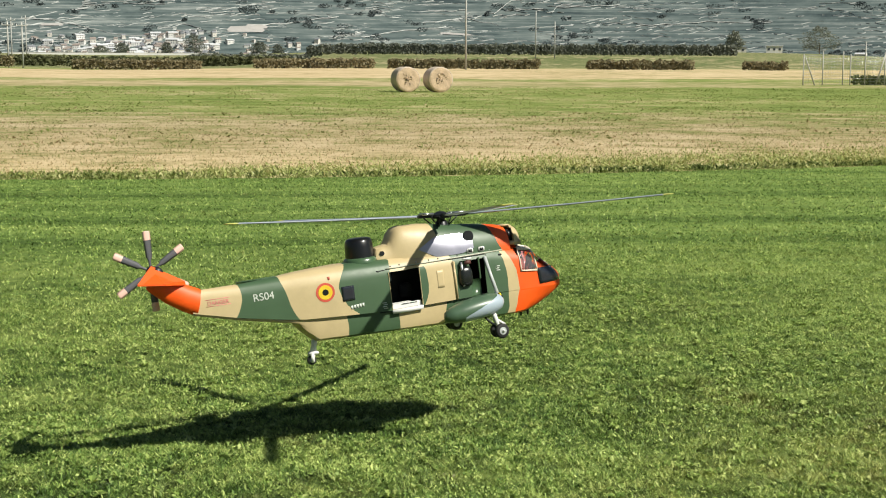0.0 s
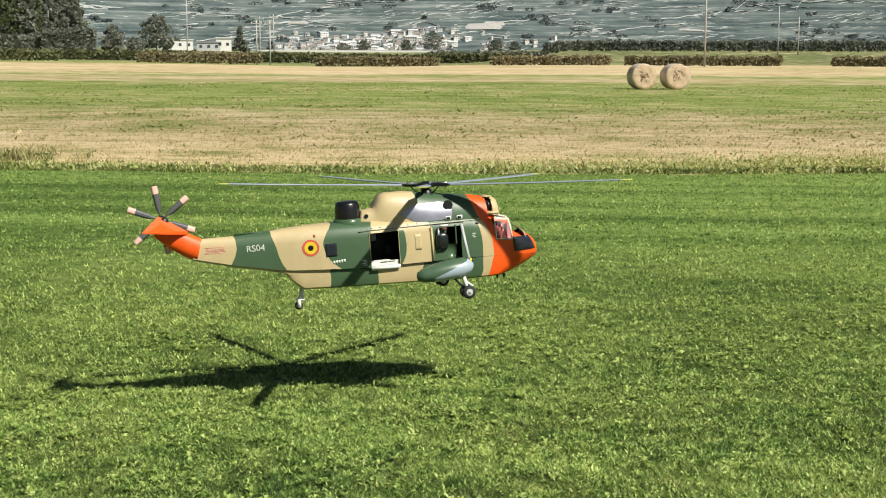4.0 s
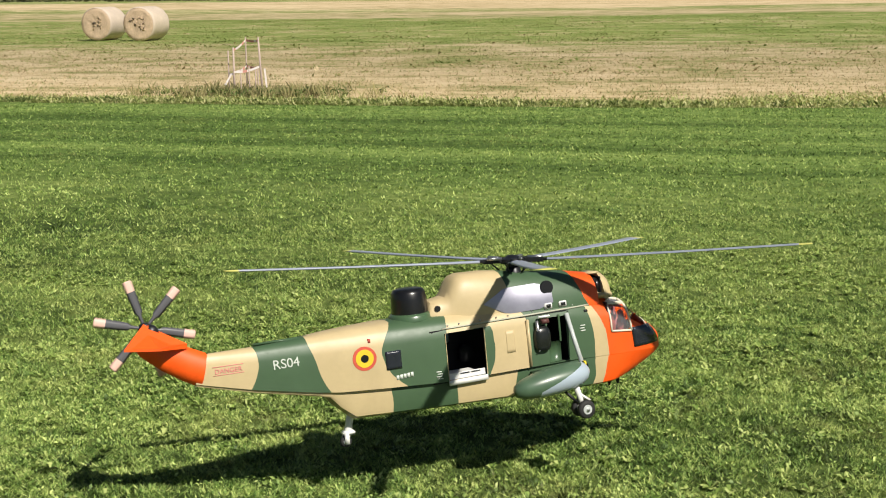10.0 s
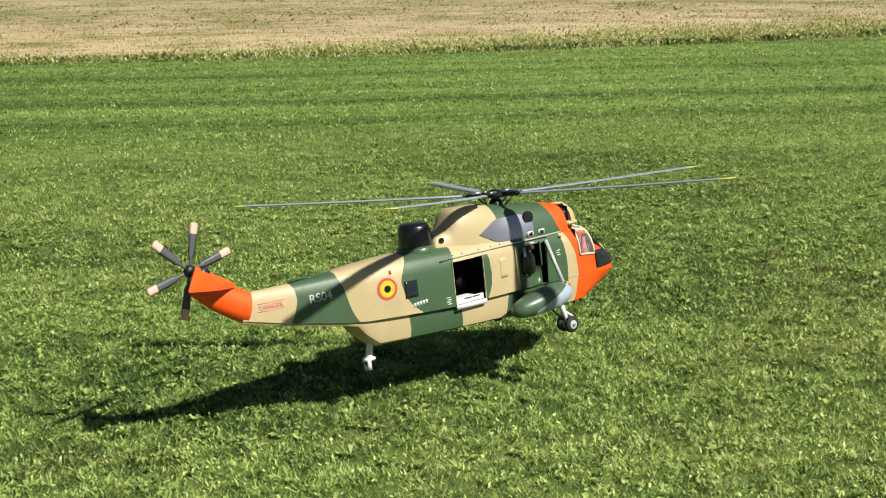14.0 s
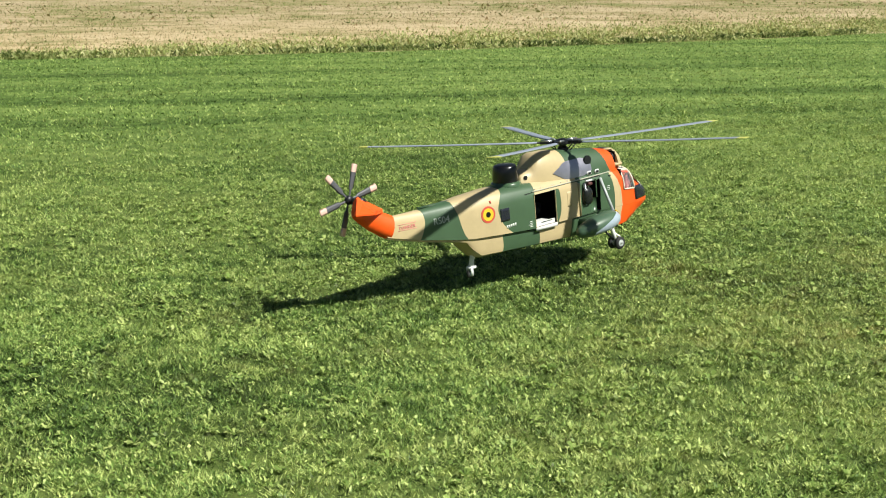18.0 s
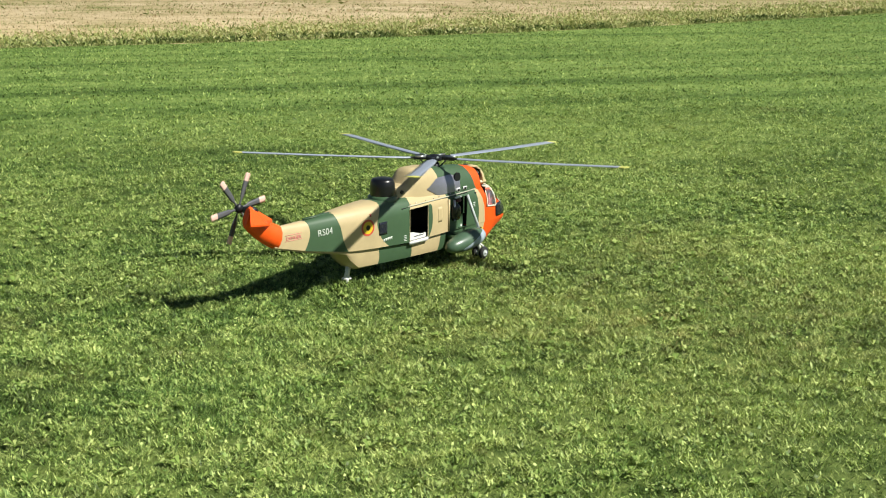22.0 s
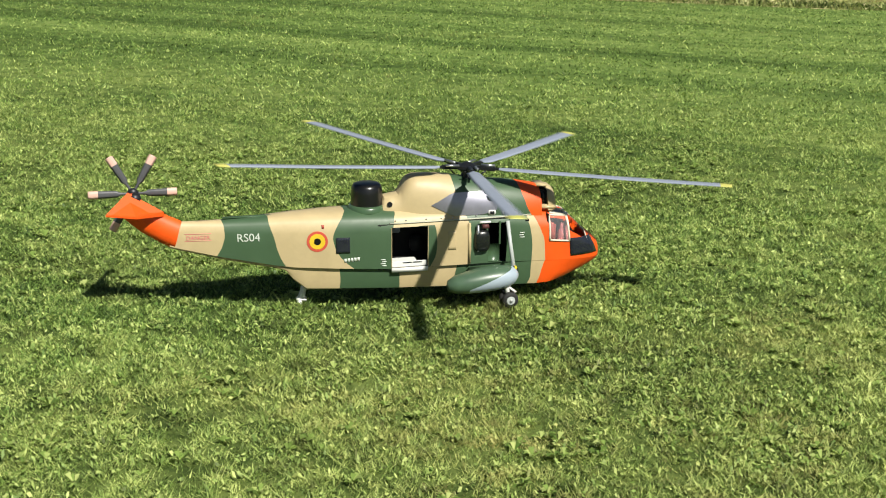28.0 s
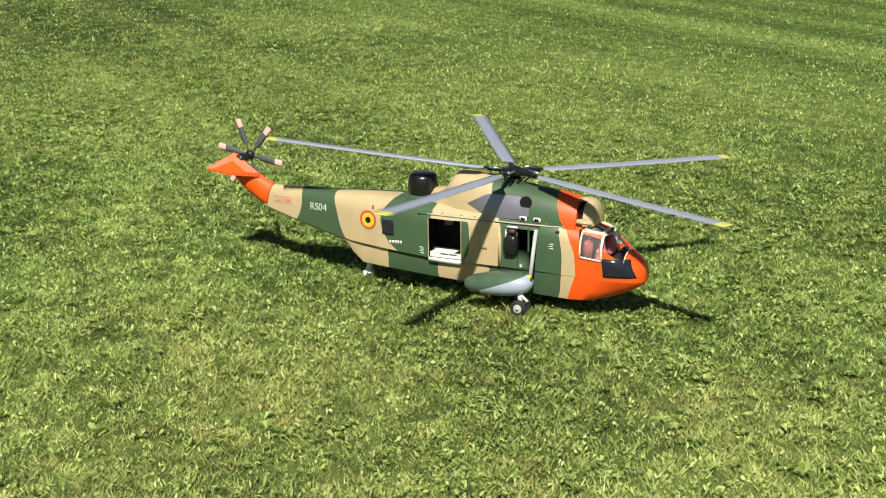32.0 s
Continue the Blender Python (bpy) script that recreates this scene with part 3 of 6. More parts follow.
def ground():
    """One sheet to the horizon, finer near the camera, with the valley's gentle rise."""
    ds = [0, 4, 10, 20, 40, 70, 90, 110, 130, 150, 170, 185, 200, 230, 270, 330, 400, 480, 560, 640, 720, 800, 1000, 1300, 1700, 2400, 4200]
    verts, faces = [(0.0, 0.0, 0.0)], []
    k = 120
    for d in ds[1:]:
        for i in range(k):
            x, y = d * math.sin(i * 2 * math.pi / k), d * math.cos(i * 2 * math.pi / k)
            verts.append((x, y, ground_z(x, y)))
    for i in range(k):
        faces.append((0, 1 + (i + 1) % k, 1 + i))
        for r in range(len(ds) - 2):
            a, b = 1 + r * k, 1 + (r + 1) * k
            faces.append((a + i, a + (i + 1) % k, b + (i + 1) % k, b + i))
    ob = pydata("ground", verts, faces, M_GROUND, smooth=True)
    tagged(ob, "mown green airfield lawn before dry straw-coloured fields", "ground", kind="structure")


def drift(x, y, scale, seed):
    """Soft random patches from 0 to 1 over the ground."""
    grid = np.random.default_rng(seed).random((512, 512))
    u, v = x * scale + 40, y * scale + 20
    i, j = np.floor(u).astype(int), np.floor(v).astype(int)
    fu, fv = u - i, v - j
    fu, fv = fu * fu * (3 - 2 * fu), fv * fv * (3 - 2 * fv)
    g = lambda p, q: grid[p % 512, q % 512]
    return (g(i, j) * (1 - fu) + g(i + 1, j) * fu) * (1 - fv) + (g(i, j + 1) * (1 - fu) + g(i + 1, j + 1) * fu) * fv


def clumps(x, y):
    """Where the sward stands in small clumps: from 0 in the gaps to 1."""
    c = 0.55 * drift(x, y, 19.0, 31) + 0.45 * drift(x, y, 43.0, 32)
    return np.clip((c - 0.28) / 0.44, 0, 1)


def sheet_of(name, v, material, label, category):
    """Many small leaves, each of as many corners as v has in its second axis, as one mesh."""
    k, c = v.shape[:2]
    me = bpy.data.meshes.new(name)
    me.vertices.add(c * k)
    me.vertices.foreach_set("co", v.ravel())
    me.loops.add(c * k)
    me.loops.foreach_set("vertex_index", np.arange(c * k, dtype=np.int32))
    me.polygons.add(k)
    me.polygons.foreach_set("loop_start", np.arange(0, c * k, c, dtype=np.int32))
    me.update(calc_edges=True)
    return tagged(link(name, me, material), label, category, kind="stuff")


def blades(name, count, place, height, width, material, label, category, seed, lean=0.6, fine=False):
    """Grass as one mesh of tapered leaves, bent or, where fine, straight. place(rng, count) gives x and y."""
    rng = np.random.default_rng(seed)
    x, y = place(rng, count)
    k = len(x)
    h = height * (0.45 + rng.random(k) * 0.9) * (0.30 + 0.30 * drift(x, y, 1.7, 5) + 0.25 * drift(x, y, 6.5, 6) + 0.62 * clumps(x, y))
    w = width * (0.6 + rng.random(k) * 0.8) * (0.8 + 0.5 * drift(x, y, 3.1, 7))
    a = rng.random(k) * 2 * np.pi
    b = rng.random(k) * 2 * np.pi
    l = h * lean * (0.3 + rng.random(k))
    dx, dy = np.cos(a) * w / 2, np.sin(a) * w / 2
    low = np.full(k, -0.005)
    corners = [(x - dx, y - dy, low), (x + dx, y + dy, low)]
    if not fine:
        corners.append((x + dx * 0.9 + np.cos(b) * l * 0.4, y + dy * 0.9 + np.sin(b) * l * 0.4, h * 0.65))
    corners.append((x - dx * 0.3 + np.cos(b) * l, y - dy * 0.3 + np.sin(b) * l, h))
    v = np.stack([np.stack(c, 1) for c in corners], 1).astype(np.float32)
    return sheet_of(name, v, material, label, category)


def leaflets(name, count, place, size, lift, material, label, category, seed, tilt=0.5):
    """Small flat leaves lying among the grass, as one mesh."""
    rng = np.random.default_rng(seed)
    x, y = place(rng, count)
    k = len(x)
    z = lift * (0.25 + rng.random(k))
    nx, ny = rng.normal(0, tilt, k), rng.normal(0, tilt, k)
    a, r = rng.random(k) * 2 * np.pi, size * (0.6 + 0.8 * rng.random(k)) / 2
    v = np.empty((k, 4, 3), np.float32)
    for i, (q, f) in enumerate(((0.0, 1.35), (np.pi / 2, 0.55), (np.pi, 1.05), (1.5 * np.pi, 0.55))):
        dx, dy = np.cos(a + q) * r * f, np.sin(a + q) * r * f
        v[:, i] = np.stack([x + dx, y + dy, np.maximum(0.002, z - nx * dx - ny * dy)], 1)
    return sheet_of(name, v, material, label, category)


def rosettes(name, count, place, size, material, label, category, seed):
    """Flat weeds: eight to ten pointed leaves spreading from one root, as one mesh."""
    rng = np.random.default_rng(seed)
    x, y = place(rng, count)
    k, leaves = len(x), 9
    big = np.repeat(size * (0.5 + rng.random(k)), leaves)
    a = np.repeat(rng.random(k) * 2 * np.pi, leaves) + np.tile(np.arange(leaves) * 2 * np.pi / leaves, k) + rng.normal(0, 0.25, k * leaves)
    r = big * (0.6 + 0.6 * rng.random(k * leaves))
    w = r * (0.20 + 0.12 * rng.random(k * leaves))
    up = r * (0.15 + 0.55 * rng.random(k * leaves))
    x, y = np.repeat(x, leaves), np.repeat(y, leaves)
    c, s = np.cos(a), np.sin(a)
    corners = [(x, y, 0.008 + 0 * x), (x + c * r * 0.6 - s * w, y + s * r * 0.6 + c * w, 0.010 + up), (x + c * r, y + s * r, 0.010 + up * 0.7), (x + c * r * 0.6 + s * w, y + s * r * 0.6 - c * w, 0.010 + up)]
    return sheet_of(name, np.stack([np.stack(q, 1) for q in corners], 1).astype(np.float32), material, label, category)


def weed_patches(rng, count):
    """Roots of the flat weeds, gathered in loose patches."""
    k = 230
    cx, cy, cr = rng.uniform(-2.5, 8.5, k), rng.uniform(2.4, 8.5, k), rng.uniform(0.05, 0.45, k)
    pick = rng.integers(0, k, count)
    return cx[pick] + rng.normal(0, 1, count) * cr[pick], cy[pick] + rng.normal(0, 1, count) * cr[pick]


def regrowth(rng, count):
    """Green clumps on the cut field beyond the straw."""
    k = 1400
    cs, ca = rng.uniform(26, 84, k), rng.uniform(-55, 75, k)
    pick = rng.integers(0, k, count)
    s, a = cs[pick] + rng.normal(0, 0.35, count), ca[pick] + rng.normal(0, 0.9, count)
    return 0.388 * s + 0.922 * a, 0.922 * s - 0.388 * a


def across(x, y):
    return 0.388 * x + 0.922 * y


def lawn_edge(a):
    """Where the mown lawn ends, along the field: straight, then bending away."""
    return 19.35 + 0.012 * np.maximum(0, np.minimum(a, 18) + 5) ** 2


def on_lawn(x, y):
    return across(x, y) < lawn_edge(0.922 * x - 0.388 * y) - 0.1


def near_lawn(rng, count):
    """Thick round the landing place, thinning out at its rim."""
    core = rng.random(count) < 0.52
    x = np.where(core, rng.uniform(-2.0, 6.9, count), rng.uniform(-3.4, 10.7, count))
    y = np.where(core, rng.uniform(2.5, 6.6, count), rng.uniform(2.2, 9.6, count))
    x, y = x + rng.normal(0, 0.3, count), y + rng.normal(0, 0.3, count)
    keep = rng.random(count) < 0.12 + 0.95 * clumps(x, y)
    return x[keep], y[keep]


def far_lawn(rng, count):
    x, y = rng.uniform(-13, 34, count), rng.uniform(-1, 25, count)
    sx, sy = x + rng.normal(0, 0.3, count), y + rng.normal(0, 0.3, count)
    near = (sx > -3.2) & (sx < 10.5) & (sy > 2.3) & (sy < 9.4)
    keep = on_lawn(x, y) & ~near & (rng.random(count) < np.where(y < 2.3, 0.45, 1.25 - np.hypot(x, y) / 45) * (0.35 + 1.2 * drift(x, y, 9.0, 12)))
    return x[keep], y[keep]


def clover_patches(rng, count):
    """Leaves gathered in small clusters, many of them inside larger patches."""
    k, wide = 3600, 300
    px, py, pr = rng.uniform(-3.2, 10.5, wide), rng.uniform(2.3, 10, wide), rng.uniform(0.07, 0.34, wide)
    inside = rng.integers(0, wide, k)
    loose = rng.random(k) < 0.42
    cx = np.where(loose, rng.uniform(-3.2, 10.5, k), px[inside] + rng.normal(0, 1, k) * pr[inside])
    cy = np.where(loose, rng.uniform(2.3, 10, k), py[inside] + rng.normal(0, 0.7, k) * pr[inside])
    cr = rng.uniform(0.012, 0.055, k)
    pick = rng.integers(0, k, count)
    return cx[pick] + rng.normal(0, 1, count) * cr[pick], cy[pick] + rng.normal(0, 1, count) * cr[pick]


def tufts(rng, count):
    """Blades gathered in clumps of a hand's width."""
    k = 2600
    cx, cy, cr = rng.uniform(-3.2, 10.5, k), rng.uniform(2.3, 11, k), rng.uniform(0.015, 0.06, k)
    pick = rng.integers(0, k, count)
    return cx[pick] + rng.normal(0, 1, count) * cr[pick] * 1.3, cy[pick] + rng.normal(0, 1, count) * cr[pick]


def by_the_wheels(rng, count):
    """Longer grass round the landed wheels, placed to cover them from the camera."""
    spot = rng.integers(0, 3, count)
    x, y = np.array((4.442, 4.339, 3.631))[spot], np.array((5.185, 5.613, 5.216))[spot]
    return x + rng.normal(0, 0.034, count), y + rng.normal(0, 0.030, count)


def far_patches(rng, count):
    k = 500
    cx, cy, cr = rng.uniform(-10, 30, k), rng.uniform(3, 24, k), rng.uniform(0.1, 0.5, k)
    pick = rng.integers(0, k, count)
    x, y = cx[pick] + rng.normal(0, 1, count) * cr[pick] * 1.6, cy[pick] + rng.normal(0, 1, count) * cr[pick]
    keep = on_lawn(x, y) & ((y > 9.2) | (x > 10.2))
    return x[keep], y[keep]


def far_tufts(rng, count):
    """Small upright tufts over the lawn from the landing place out to its edge."""
    k = 9000
    cx, cy, cr = rng.uniform(-9, 26, k), rng.uniform(7.5, 20, k), rng.uniform(0.015, 0.06, k)
    pick = rng.integers(0, k, count)
    x, y = cx[pick] + rng.normal(0, 1, count) * cr[pick], cy[pick] + rng.normal(0, 1, count) * cr[pick]
    keep = on_lawn(x, y) & ((y > 9.0) | (x > 10.0)) & (rng.random(count) < (0.25 + 1.1 * drift(x, y, 1.3, 44)) * np.clip((16.0 - across(x, y)) / 6.0, 0, 1))
    return x[keep], y[keep]


def edge_strip(rng, count):
    """Rough growth along the lawn's edge, narrow at one end and wide at the other."""
    a = rng.uniform(-24, 30, count)
    wide = 0.45 + 1.25 * np.clip((a + 4) / 8, 0, 1)
    s = lawn_edge(a) - 0.12 + np.abs(rng.normal(0, 1, count)) * wide
    x, y = 0.388 * s + 0.922 * a, 0.922 * s - 0.388 * a
    keep = rng.random(count) < 1.3 * drift(x, y, 2.6, 41) * (0.35 + drift(x, y, 8.0, 42))
    return x[keep], y[keep]


def edge_weeds(rng, count):
    """Dark leafy weeds in clumps right at the edge."""
    k = 110
    ca, cr = rng.uniform(-16, 24, k), 0.05 + 0.35 * rng.random(k) ** 2.5
    pick = rng.integers(0, k, count)
    a = ca[pick] + rng.normal(0, 1, count) * cr[pick]
    s = lawn_edge(a) + 0.02 + np.abs(rng.normal(0, 0.13, count))
    return 0.388 * s + 0.922 * a, 0.922 * s - 0.388 * a


def by_the_stakes(rng, count):
    """Tall weeds round the taped stakes, in loose stools."""
    k = 130
    cx, cy = -1.10 + rng.normal(0, 0.85, k), 23.05 + rng.normal(0, 0.35, k)
    pick = rng.integers(0, k, count)
    return cx[pick] + rng.normal(0, 0.06, count), cy[pick] - 0.42 * (cx[pick] + 0.95) + rng.normal(0, 0.05, count)


def stubble_field(rng, count):
    s, a = 19.5 + rng.random(count) ** 1.7 * 62, rng.uniform(-1, 1, count)
    a = a * (16 + s * 0.75) + 8
    keep = s > lawn_edge(a) + 0.2
    s, a = s[keep], a[keep]
    return 0.388 * s + 0.922 * a, 0.922 * s - 0.388 * a


def dry_field(rng, count):
    """Weeds in tufts on the cut field."""
    k = 1500
    cs, ca = 19.9 + rng.random(k) ** 1.5 * 32, rng.uniform(-30, 55, k)
    pick = rng.integers(0, k, count)
    s, a = cs[pick] + rng.normal(0, 0.16, count), ca[pick] + rng.normal(0, 0.24, count)
    keep = s > lawn_edge(a) + 0.2
    s, a = s[keep], a[keep]
    return 0.388 * s + 0.922 * a, 0.922 * s - 0.388 * a


ground()
blades("lawn_grass", 1550000, near_lawn, 0.020, 0.0053, M_GRASS, "short mown green lawn grass with clover", "grass", 3, 1.6, True)
leaflets("lawn_leaves", 200000, near_lawn, 0.0115, 0.022, M_GRASS, "small broad leaves all through the lawn", "leaves", 9, 0.75)
leaflets("clover", 100000, clover_patches, 0.0125, 0.026, M_CLOVER, "patches of pale clover leaves in the lawn", "clover", 8, 0.7)
rosettes("lawn_weeds", 4200, weed_patches, 0.024, M_CLOVER, "flat pale weeds spreading in the mown lawn", "weeds", 23)
blades("grass_tufts", 130000, tufts, 0.024, 0.0058, M_CLOVER, "small pale tufts standing up in the mown lawn", "grass", 15, 1.4, True)
blades("wheel_grass", 2400, by_the_wheels, 0.046, 0.0055, M_GRASS, "longer lawn grass covering the landed helicopter's wheels", "grass", 25, 1.0, True)
blades("distant_lawn_grass", 950000, far_lawn, 0.021, 0.0150, M_GRASS, "short mown green lawn grass further out", "grass", 4, 1.5, True)
blades("distant_tufts", 75000, far_tufts, 0.028, 0.012, M_CLOVER, "small pale tufts over the lawn further out", "grass", 26, 0.8, True)
leaflets("distant_clover", 40000, far_patches, 0.016, 0.022, M_GRASS, "scattered clover on the lawn further out", "clover", 14, 0.5)
blades("rough_grass", 230000, edge_strip, 0.055, 0.011, M_ROUGH, "taller rough grass and weeds along the lawn's edge", "grass", 5, 1.1, True)
leaflets("edge_leaves", 80000, edge_strip, 0.038, 0.055, M_ROUGH, "broad pale weed leaves along the lawn's edge", "leaves", 20, 0.9)
blades("edge_weeds", 15000, edge_weeds, 0.075, 0.014, M_EDGEWEED, "dark leafy weeds clumped at the lawn's edge", "weeds", 19, 0.9)
blades("stake_weeds", 1700, by_the_stakes, 0.175, 0.007, M_DRYWEED, "tall dry weeds round the taped stakes", "weeds", 17, 0.5)
leaflets("stake_weed_leaves", 3600, by_the_stakes, 0.030, 0.11, M_EDGEWEED, "olive leaves on the weeds round the taped stakes", "leaves", 27, 0.9)
blades("field_stubble", 230000, stubble_field, 0.032, 0.021, M_STUBBLE, "short stubble and regrowth on the cut field", "stubble", 18, 1.0, True)
leaflets("field_regrowth", 52000, regrowth, 0.075, 0.042, M_STUBBLE, "leafy green regrowth in clumps on the cut field", "regrowth", 24, 0.42)
blades("field_weeds", 60000, dry_field, 0.045, 0.016, M_WEED, "low green weeds scattered over the cut field", "weeds", 6, 1.0, True)

# ---- terrain, fields and distance ----
TRACKS = (
    ((6.8, 50), (9.0, 52), (10.9, 46.5), (11.9, 40), (13.7, 29.5), (15.4, 24.3), (16.7, 22)), ((18.9, 30), (20.5, 35.8), (22.6, 47)), ((16.1, 35), (16.9, 28.5)),
    ((22.4, 19), (23.7, 29.5)), ((23.7, 21.6), (24.8, 33.7), (27.1, 43.6)), ((29.1, 58), (29.8, 73), (31.5, 78)), ((31.5, 57), (31.7, 64), (34.3, 67)), ((26.1, 49), (27.8, 55), (29.3, 48)),
    ((6.8, 21.5), (8.3, 22.7)), ((35.0, 44), (38.0, 48), (40.5, 46)), ((36.5, 62), (41.0, 66)))


def mountain():
    azs = [-75 + 1.25 * i for i in range(125)]
    ups = [-40, 0, 10, 20, 30, 42, 55, 70, 90, 115, 150, 200, 280, 400, 600, 900, 1300, 1900]
    verts = []
    for u in ups:
        for az in azs:
            d = mountain_foot(az) + u
            verts.append((d * math.sin(radians(az)), d * math.cos(radians(az)), mountain_z(az, d)))
    k = len(azs)
    faces = [(j * k + i + 1, j * k + i, (j + 1) * k + i, (j + 1) * k + i + 1) for j in range(len(ups) - 1) for i in range(k - 1)]
    tagged(pydata("mountain_slope", verts, faces, M_SLOPE, smooth=True), "mountainside of terraced vineyards, its grey-green colour blued for haze", "mountain", kind="structure")
    # retaining walls along the contours
    rng = random.Random(11)
    verts, faces = [], []
    for level in range(130):
        h = 4 + level * 0.82 + rng.uniform(-0.5, 0.5)
        az = -24 + rng.random() * 3
        while az < 52:
            span = rng.uniform(0.10, 0.40) if rng.random() < 0.55 else rng.uniform(0.4, 1.7)
            if rng.random() < 0.34 + 0.45 * noise.noise((az * 0.5, h * 0.08, 5.0)):
                tall = rng.uniform(0.08, 0.60)
                tilt = rng.gauss(0, 1.6) * span
                base = len(verts)
                n = 9
                wave, shift = rng.uniform(0.2, 0.9), rng.uniform(0, 6)
                for i in range(n):
                    q = az + span * i / (n - 1)
                    d = mountain_foot(q) + (h + tilt * i / (n - 1) + wave * math.sin(q * 9 + shift)) / 0.36
                    x, y, z = d * math.sin(radians(q)), d * math.cos(radians(q)), mountain_z(q, d)
                    for dd, dz in ((-1.0, -0.5), (-1.0, tall), (1.2, tall)):
                        verts.append((x + dd * math.sin(radians(q)), y + dd * math.cos(radians(q)), z + dz))
                for i in range(n - 1):
                    a = base + 3 * i
                    faces += [(a, a + 3, a + 4, a + 1), (a + 1, a + 4, a + 5, a + 2)]
            az += span + rng.uniform(0.05, 1.4)
    tagged(pydata("terrace_walls", verts, faces, M_STONE), "pale dry-stone retaining walls between vineyard terraces", "terrace wall", kind="stuff")
    # tracks that climb across the terraces: bearing and height along each
    verts, faces = [], []
    for way in TRACKS:
        for (q1, h1), (q2, h2) in zip(way, way[1:]):
            n = max(3, int(abs(q2 - q1) * 6))
            base = len(verts)
            for i in range(n + 1):
                f = i / n
                q, h = q1 + (q2 - q1) * f, h1 + (h2 - h1) * f + 0.5 * math.sin(7 * (q1 + (q2 - q1) * f))
                d = mountain_foot(q) + h / 0.36
                for dd, dz in ((-1.6, 0.1), (-1.4, 0.9), (1.6, 0.9)):
                    verts.append(((d + dd) * math.sin(radians(q)), (d + dd) * math.cos(radians(q)), mountain_z(q, d) + dz))
            for i in range(n):
                a = base + 3 * i
                faces += [(a, a + 3, a + 4, a + 1), (a + 1, a + 4, a + 5, a + 2)]
    tagged(pydata("slope_tracks", verts, faces, M_STONE), "pale tracks climbing across the terraced slope", "track", kind="structure")
    # bare fields and scrub on the slope
    for az, h, w, tall in ((18.75, 27, 44, 6), (19.2, 30, 26, 4), (27.5, 34, 40, 2.5), (34.0, 22, 30, 2), (13.5, 21, 24, 2.5), (11.0, 40, 26, 3)):
        d = mountain_foot(az) + h / 0.36
        rows = []
        for j in range(4):
            for i in range(7):
                q = az + math.degrees((w * (i / 6 - 0.5) * (1 - 0.25 * abs(j - 1.2) / 2)) / d)
                dd = d + (j - 1.5) * tall / 0.36 / 3
                rows.append((dd * math.sin(radians(q)), dd * math.cos(radians(q)), mountain_z(q, dd) + 0.6))
        fs = [(j * 7 + i, j * 7 + i + 1, (j + 1) * 7 + i + 1, (j + 1) * 7 + i) for j in range(3) for i in range(6)]
        tagged(pydata("bare_field", rows, fs, M_BARE), "pale bare plot on the terraced mountainside", "field", "bare plots on the slope", "structure")


def slope_scrub():
    """Dark copses scattered on the mountainside."""
    rng = random.Random(21)
    centres = []
    while len(centres) < 420:
        az, up = rng.uniform(-23, 50), rng.uniform(0, 230)
        if noise.noise((az * 0.35, up * 0.02, 9.0)) < 0.08:
            continue
        d = mountain_foot(az) + up
        centres.append((d * math.sin(radians(az)), d * math.cos(radians(az)), mountain_z(az, d) + 1.0, rng.uniform(3, 11), rng.uniform(1.2, 3.0)))
    verts, faces = leaf_cloud(rng, centres, 26000, 1.2)
    tagged(pydata("slope_scrub", verts, faces, M_SCRUB), "dark scrub and copses between the terraces", "shrubs", kind="stuff")


def leaf_cloud(rng, centres, count, size):
    """Loose leaves round cluster centres (x, y, z, rx, rz): vertices and faces."""
    verts, faces = [], []
    for k in range(count):
        cx, cy, cz, rx, rz = centres[rng.randrange(len(centres))]
        u, v, w = rng.gauss(0, 1), rng.gauss(0, 1), rng.gauss(0, 1)
        s = (0.55 + 0.5 * rng.random()) / max(0.3, math.sqrt(u * u + v * v + w * w))
        p = Vector((cx + u * s * rx, cy + v * s * rx, cz + w * s * rz))
        a = Vector((rng.gauss(0, 1), rng.gauss(0, 1), rng.gauss(0, 1))).normalized()
        b = a.orthogonal().normalized() * size * rng.uniform(0.6, 1.3)
        c = a.cross(b) * rng.uniform(0.5, 1.0)
        i = len(verts)
        verts += [p - b, p + c * 0.8, p + b, p - c]
        faces.append((i, i + 1, i + 2, i + 3))
    return verts, faces


